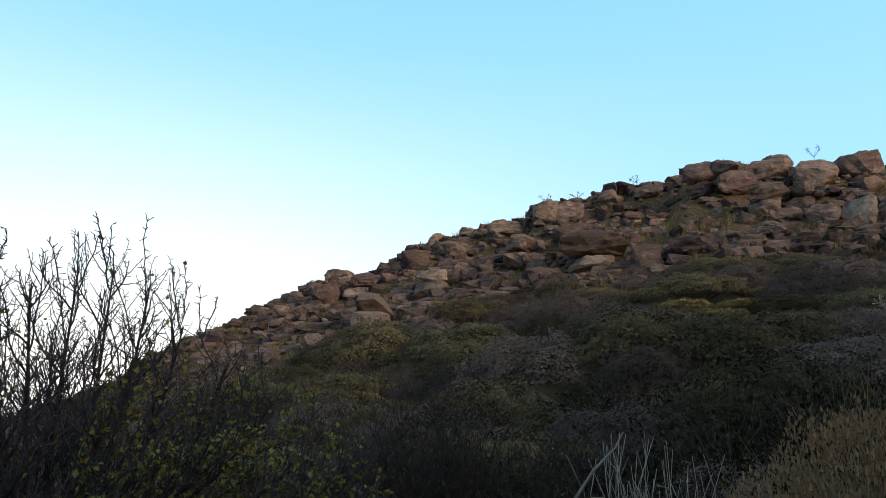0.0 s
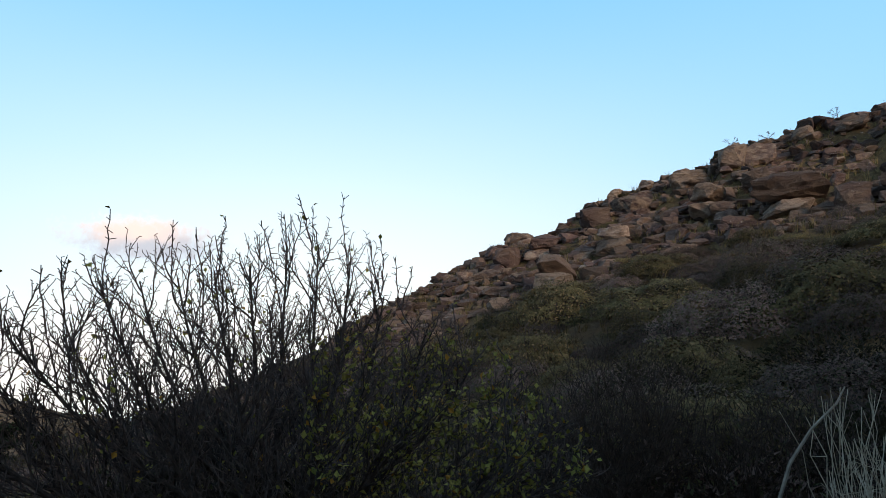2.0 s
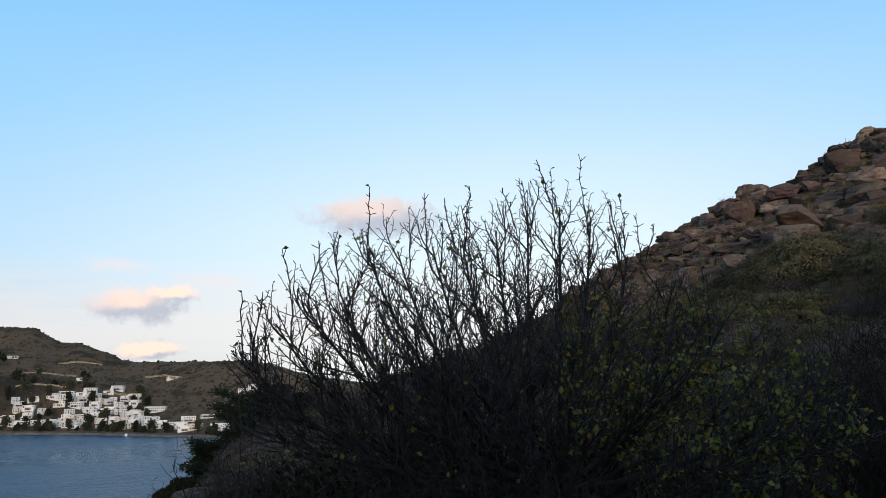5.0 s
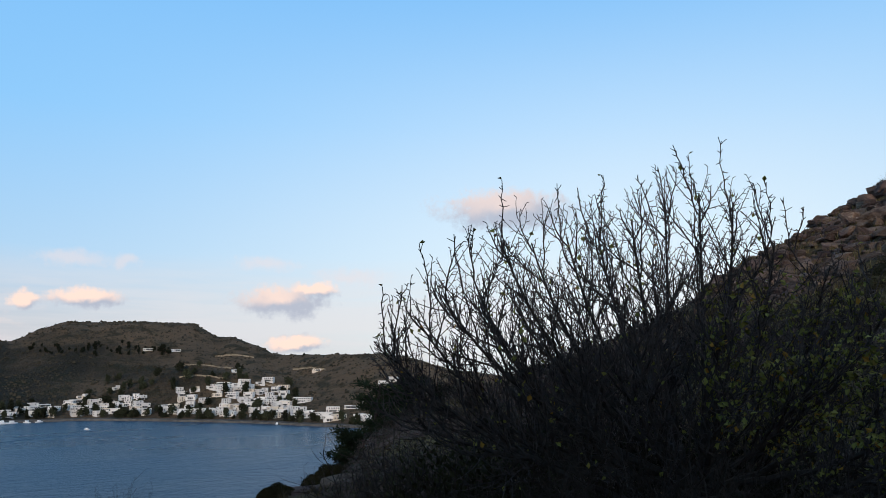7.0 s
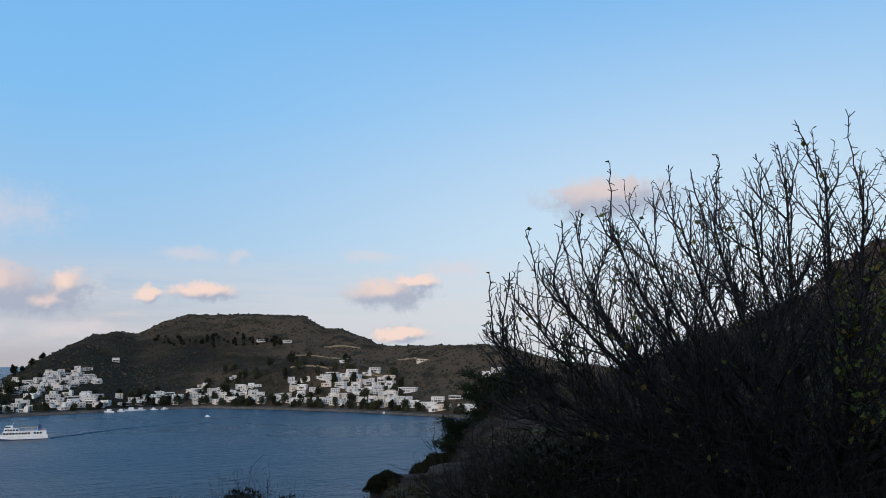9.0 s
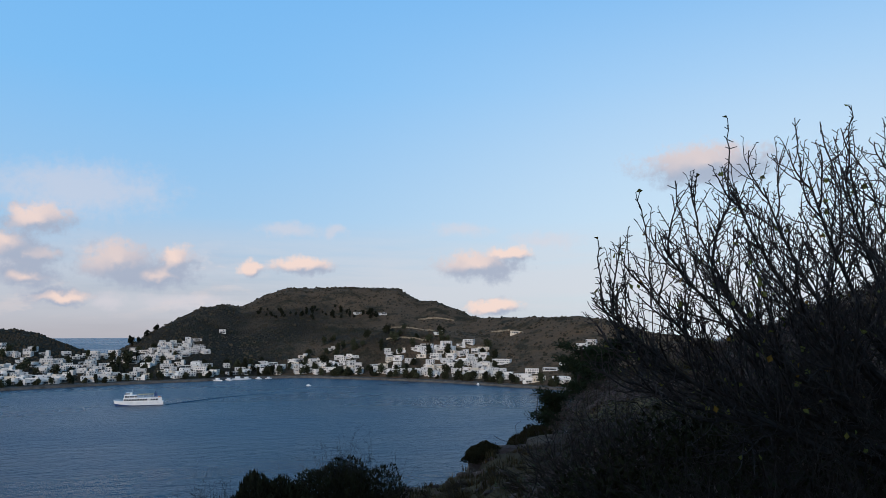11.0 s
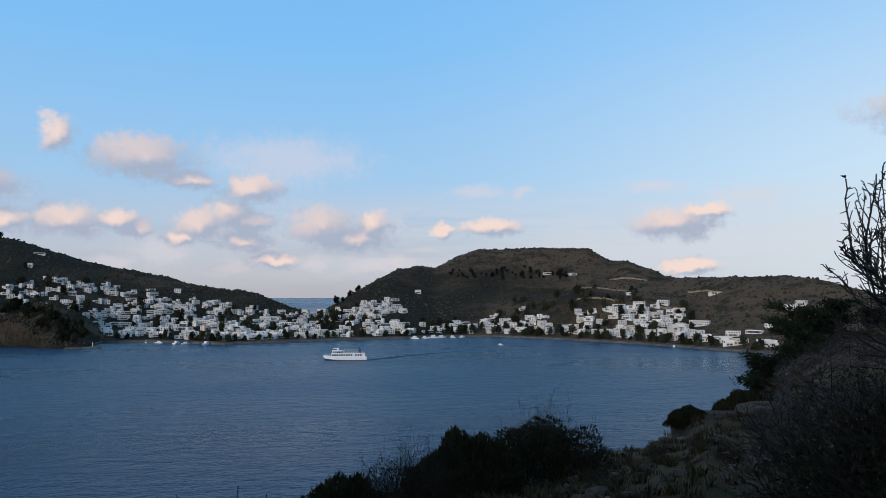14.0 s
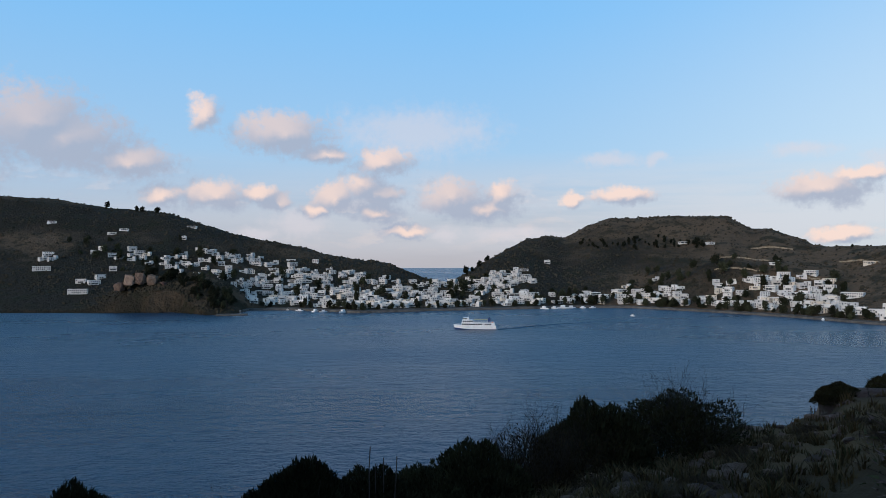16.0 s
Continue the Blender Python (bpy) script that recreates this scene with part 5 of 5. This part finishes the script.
    # the low leafy boughs towards the hill
    for _ in range(75):
        a, e = rng.gauss(-17.0, 5.0), rng.gauss(-2.5, 2.8)
        if e > float(CROWN(a)) - 1 or a > -8.5:
            continue
        hub, out = at_angle(a, e, rng.uniform(5.5, 6.6)), any_way(rng, 0.2)
        for _ in range(rng.randrange(8, 20)):
            leaf_at.append(home @ (hub + out * rng.uniform(-0.3, 0.3) + any_way(rng) * rng.uniform(0.02, 0.09)))
            leaf_way.append((any_way(rng) - Vector((0, 0, 0.6))).normalized())
            leaf_size.append(rng.uniform(0.032, 0.066))
    part("foliage", leaves_mesh("foliage", leaf_at, leaf_way, leaf_size, TREE_LEAF, 0.75, rng), None, root, "few green and yellow autumn leaves")
    return root


bare_tree()

# ---- plants by the path ----
near_rng = random.Random(5)
thicket = Stock([
    shrub("thicket_shrub", "dense dark leafless thicket bush beside the tree", bush_leaves(near_rng, 1700, 0.05, SCRUB_GREY, 0.9, 0.4, 0.3), bush_twigs(near_rng, 46, 9, 1.1, 0.011, THICKET, 1.0, 3), "thicket by the path"),
    shrub("thicket_shrub", "dense dark leafless thicket bush beside the tree", bush_leaves(near_rng, 260, 0.04, SCRUB_GREY, 0.95, 0.5, 0.3), bush_twigs(near_rng, 60, 10, 1.15, 0.010, THICKET, 1.0, 3), "thicket by the path"),
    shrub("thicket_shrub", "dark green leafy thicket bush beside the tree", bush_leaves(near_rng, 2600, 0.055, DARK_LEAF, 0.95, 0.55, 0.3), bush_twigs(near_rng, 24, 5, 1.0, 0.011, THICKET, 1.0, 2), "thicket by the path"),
])
for which, az, r, w, h in [(0, -50, 7.6, 1.1, 0.8), (2, -45, 7.0, 1.1, 1.0), (2, -40, 7.4, 1.2, 1.15), (0, -35, 7.6, 1.2, 1.3), (2, -30, 7.5, 1.2, 1.2), (0, -25, 7.8, 1.1, 0.95), (2, -20, 7.6, 1.0, 0.65), (0, -15, 7.7, 1.0, 0.75),
                           (2, -38, 5.6, 1.0, 0.8), (2, -44, 5.8, 0.9, 0.7), (2, -31, 5.4, 1.0, 0.8), (2, -24, 5.6, 1.0, 0.8), (2, -49, 6.4, 0.9, 0.7), (1, -7, 8.6, 1.1, 1.35), (1, -3, 9.4, 1.0, 1.2), (0, 2, 9.0, 1.0, 0.95), (0, 6, 9.8, 1.1, 0.95), (2, 11, 10, 1.2, 1.0),
                           (2, 16, 10, 1.4, 1.3), (2, 21, 10.5, 1.5, 1.5), (2, 26, 11, 1.5, 1.6), (0, 14, 8.6, 1.0, 0.75), (0, -12, 10.5, 1.1, 0.8), (2, -3, 13, 1.3, 1.0), (2, 8, 13.5, 1.4, 1.0), (2, -16, 6.0, 0.9, 0.6), (2, -9, 7.0, 0.9, 0.6), (0, -34, 5.0, 0.9, 0.85), (0, -27, 5.1, 0.9, 0.85), (0, -41, 5.1, 0.8, 0.75), (0, -20, 5.3, 0.8, 0.75)]:
    thicket.put(which, spot(az, r, -0.05), near_rng.uniform(0, 6.28), (w, w, h))

# pale dry stalks
def stalk_clump(p, stems, tall, spread, label):
    root = thing("dry_stalks", Matrix.Translation(p), label, "dry plant", "dry stalks by the path")
    t = Tubes()
    for _ in range(stems):
        a, lean = near_rng.uniform(0, 6.28), near_rng.uniform(0.05, 1.0)
        foot = Vector((math.cos(a), math.sin(a), 0)) * 0.12 * lean - Vector((0, 0, 0.1))
        end = Vector((math.cos(a) * lean * spread, math.sin(a) * lean * spread, tall * near_rng.uniform(0.55, 1.05)))
        line = bent(near_rng, foot, end, 5, 0.04)
        t.add(line, 0.0048, 0.0028, 4)
        for _ in range(2):
            b = line[near_rng.randrange(2, 5)]
            t.add([b, b + (any_way(near_rng, 1.2)) * near_rng.uniform(0.08, 0.22)], 0.0032, 0.0022, 3)
    tagged(part("stem_cluster", t.mesh("stem_cluster", DRY), None, root), kind="stuff")


def raise_to(az, r, el, origin=(0.34, 0.14)):
    """How tall a plant stands whose top shows at that height angle."""
    p = spot(az, r, 0.0, origin)
    return p, EYE + r * math.tan(radians(el)) - p.z


for az, r, el, stems, spread in [(7.2, 6.6, 1.4, 46, 0.5), (11.2, 6.8, 0.4, 40, 0.65), (9.4, 6.4, -1.2, 30, 0.5), (-2, 24, 7.6, 14, 0.5)]:
    p, tall = raise_to(az, r, el)
    stalk_clump(p, stems, tall, spread, "pale dry bent plant stalks")
stick = thing("dead_branch", Matrix.Translation(spot(4, 6.6)), "long bent dead branch leaning over the scrub", "branch")
t = Tubes()
t.add([q - stick.location for q in (spot(2.0, 6.3), at_angle(4.5, -3.2, 6.5), at_angle(6.0, -1.0, 6.6), at_angle(7.6, 0.6, 6.6), at_angle(8.2, 1.7, 6.6))], 0.018, 0.006, 5)
part("stem", t.mesh("stem", PALE_TWIG), None, stick)

# golden seed bush
p, tall = raise_to(23.4, 4.6, 4.4)
root = thing("seed_bush", Matrix.Translation(p) @ Matrix.Diagonal((1.15, 1.15, tall * 1.22, 1)), "golden-brown dry bush with small seed heads", "shrub")
tagged(part("branching", bush_twigs(near_rng, 90, 12, 0.85, 0.0032, SEED_TWIG, 0.72, 3), None, root), kind="stuff")
tagged(part("seed_cover", bush_leaves(near_rng, 46000, 0.0095, SEED, 0.92, 0.9, 0.45, 0.2), None, root, "small dry golden seed heads"), kind="stuff")
# bleached twigs at the edge of the slope, and the thin plants on the skyline
for az, el, r in [(25.3, 10.2, 20), (1.8, 18.9, 54), (8.9, 19.9, 55), (21.4, 20.6, 54), (4.3, 19.0, 54)]:
    p, tall = raise_to(az, r, el)
    tall = max(0.5, min(tall, 2.2))
    root = thing("tall_umbel", Matrix.Translation(p), "thin dry umbel plant standing among the rocks", "dry plant", "umbels on the skyline")
    t = Tubes()
    t.add(bent(near_rng, Vector((0, 0, -0.1)), Vector((0.05, 0, tall * 0.6)), 3, 0.02), 0.02, 0.014, 4)
    for _ in range(9):
        a = near_rng.uniform(0, 6.28)
        e = Vector((math.cos(a) * 0.45, math.sin(a) * 0.45, tall * near_rng.uniform(0.85, 1.0)))
        t.add(bent(near_rng, Vector((0.05, 0, tall * 0.58)), e, 3, 0.03), 0.012, 0.008, 3)
        for _ in range(4):
            t.add([e, e + any_way(near_rng, 0.5) * 0.13], 0.008, 0.012, 3)
    tagged(part("stem_cluster", t.mesh("stem_cluster", DRY if r < 30 else TWIG), None, root), kind="stuff")

# ---- towards the bay ----
# a broken ledge of rock and earth at the edge
for az, el, r, w, h in [(-57.6, -10.2, 18.6, 0.75, 0.55), (-56.0, -9.8, 19.2, 0.9, 0.6), (-54.0, -9.4, 20.0, 1.1, 0.6), (-51.6, -9.2, 20.5, 1.1, 0.6), (-57.9, -10.9, 18.3, 0.6, 0.5), (-49.4, -9.0, 21, 1.0, 0.6)]:
    ob = blocks.put(near_rng.randrange(16), Vector((r * math.sin(radians(az)), r * math.cos(radians(az)), EYE + r * math.tan(radians(el)))), near_rng.uniform(0, 6.28), (w, w, h))
    tagged(ob, "flat weathered rock ledge at the slope's edge", "rock", "ledge rocks over the bay")
slab_rng = random.Random(8)
for az, el, r, wide in [(-57.4, -10.3, 18.4, 0.75), (-55.0, -9.5, 18.4, 1.0), (-52.4, -9.0, 18.6, 1.1)]:
    ob = new("ledge", boulder_mesh(slab_rng, "ledge", wide, 0.9, 0.42, 2, 0.06))
    ob.matrix_world = Matrix.Translation(Vector((-0.28, 0, EYE)) + toward(az, 0) * r + Vector((0, 0, r * math.tan(radians(el))))) @ Matrix.Rotation(radians(-az), 4, "Z")
    tagged(ob, "broad flat rock ledge at the slope's edge", "rock", "ledge rocks over the bay")
for i in range(30):
    az = near_rng.uniform(-88, -60)
    p = spot(az, float(BROW_R(az)) * near_rng.uniform(0.72, 1.04))
    w = 0.14 + 0.3 * near_rng.random() ** 2
    ob = blocks.put(near_rng.randrange(16), p - Vector((0, 0, w * 0.12)), near_rng.uniform(0, 6.28), (w / 2, w / 2, w / 2.4))
    tagged(ob, "grey-brown stone lying on the bare slope", "rock", "stones on the slope over the bay")

bay = Stock([
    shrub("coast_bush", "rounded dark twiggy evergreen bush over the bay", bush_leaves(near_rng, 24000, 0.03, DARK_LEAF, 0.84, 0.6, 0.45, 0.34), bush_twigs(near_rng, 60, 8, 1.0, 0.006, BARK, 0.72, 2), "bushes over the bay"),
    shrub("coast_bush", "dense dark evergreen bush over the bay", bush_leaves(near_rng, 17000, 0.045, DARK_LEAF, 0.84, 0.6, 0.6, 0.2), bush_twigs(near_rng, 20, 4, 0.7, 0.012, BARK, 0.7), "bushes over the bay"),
    shrub("coast_bush", "low brown leafless bush over the bay", bush_leaves(near_rng, 9000, 0.028, BROWN_LEAF, 0.8, 0.45, 0.25, 0.4), bush_twigs(near_rng, 60, 9, 0.9, 0.006, THICKET, 0.78, 2), "bushes over the bay"),
])


def crown_at(which, az, el, r, half, tall):
    """A bush whose top shows at that height angle, standing on the slope below."""
    r = min(r, float(BROW_R(az)) * 0.93)
    top = EYE - 0.08 + r * math.tan(radians(el))
    g = spot(az, r, 0.0, (-0.46, 0.0))
    base_z = min(top - tall * 0.4, g.z - 0.1)
    h = (top - base_z) / 0.8
    w = max(half * r * 0.01745 * 1.25, h * 0.62)
    bay.put(which, Vector((g.x, g.y, base_z)), near_rng.uniform(0, 6.28), (w, w, h))


for which, az, el, r, half, tall in [(0, -68.5, -9.5, 14.0, 4.1, 1.6), (1, -74.2, -10.3, 13.0, 2.6, 1.4), (2, -78.4, -11.9, 11.5, 3.6, 1.3), (2, -75.6, -12.3, 11.0, 3.5, 1.2), (1, -83.2, -13.4, 11.0, 2.1, 1.2), (2, -81.0, -13.4, 10.5, 2.4, 1.0),
                                     (1, -96.0, -14.5, 10.0, 3.2, 1.2), (1, -91.0, -15.2, 9.5, 3.4, 1.1), (1, -87.4, -15.2, 9.0, 3.0, 1.0), (1, -111.4, -15.0, 11.0, 3.2, 1.4), (1, -114.2, -15.6, 10.6, 2.4, 1.0), (2, -102.6, -17.4, 9.5, 2.2, 1.0), (1, -98.8, -16.2, 9.5, 2.0, 1.0),
                                     (1, -54.4, -6.9, 24, 1.7, 1.4), (2, -46, -8.6, 13, 3.0, 0.8)]:
    crown_at(which, az, el, r, half, tall)

# two round bushes on the ledge
for az, el, r, w in [(-58.0, -9.4, 18.2, 0.56), (-55.6, -8.9, 18.8, 0.3)]:
    bay.put(1, Vector((-0.39, -0.04, EYE - 0.06)) + toward(az, 0) * r + Vector((0, 0, r * math.tan(radians(el)))), near_rng.uniform(0, 6.28), (w, w, w * 0.9))

# low brown growth over the bare slope
for _ in range(60):
    az = near_rng.uniform(-86, -42)
    p = spot(az, float(BROW_R(az)) * near_rng.uniform(0.4, 0.85))
    w = near_rng.uniform(0.15, 0.36)
    bay.put(2, p - Vector((0, 0, 0.05)), near_rng.uniform(0, 6.28), (w, w, w * 0.65))

for az, el in [(-91.2, -13.7), (-90.2, -14.5), (-89.2, -14.4), (-90.8, -14.9)]:
    p = spot(az, 6.0, 0.0, (-0.46, 0.0))
    tall = EYE - 0.08 + 6.0 * math.tan(radians(el)) - p.z
    root = thing("dead_stalk", Matrix.Translation(p), "thin dark dead plant stalk", "dry plant", "dead stalks over the bay")
    t = Tubes()
    t.add(bent(near_rng, Vector((0, 0, -0.1)), Vector((0.02, 0.01, tall)), 4, 0.01), 0.008, 0.004, 4)
    part("stem", t.mesh("stem", TWIG), None, root)


# conifers below the slope's edge
def conifer(p, tall, wide, label):
    rng = near_rng
    root = thing("conifer", Matrix.Translation(p), label, "tree", "conifers over the bay")
    t = Tubes()
    t.add(bent(rng, Vector((0, 0, -0.4)), Vector((0.1, 0, tall)), 6, 0.012), 0.13, 0.03, 6)
    boughs = Tubes()
    spots, ways, sizes = [], [], []
    for i in range(42):
        h = tall * (0.06 + 0.92 * (i / 42))
        a = rng.uniform(0, 6.28)
        reach = wide * (1.1 - 0.75 * (h / tall)) * rng.uniform(0.6, 1.15)
        end = Vector((math.cos(a) * reach, math.sin(a) * reach, h + rng.uniform(-0.05, 0.22)))
        line = bent(rng, Vector((0, 0, h - 0.1)), end, 4, 0.04)
        boughs.add(line, 0.035, 0.012, 4)
        for _ in range(230):
            s = 0.2 + 0.8 * rng.random()
            b = Vector((0, 0, h - 0.1)).lerp(end, s)
            spots.append(b + Vector((rng.gauss(0, 0.16), rng.gauss(0, 0.16), rng.gauss(0.03, 0.045))))
            ways.append((any_way(rng) + Vector((math.cos(a), math.sin(a), 0.2))).normalized())
            sizes.append(rng.uniform(0.09, 0.19))
    part("trunk", t.mesh("trunk", BARK), None, root)
    tagged(part("branching", boughs.mesh("branching", BARK), None, root), kind="stuff")
    part("crown", leaves_mesh("crown", spots, ways, sizes, PINE_NEEDLE, 0.28, rng), None, root)


for az, r, el, wide in [(-51.2, 27, -1.2, 1.5), (-48.8, 29, -0.6, 1.6), (-53.3, 27.5, -4.6, 1.1), (-46.0, 30, -1.4, 1.5)]:
    p, tall = raise_to(az, r, el, (-0.28, -0.04))
    conifer(p, tall, wide, "dark layered conifer at the slope's edge")
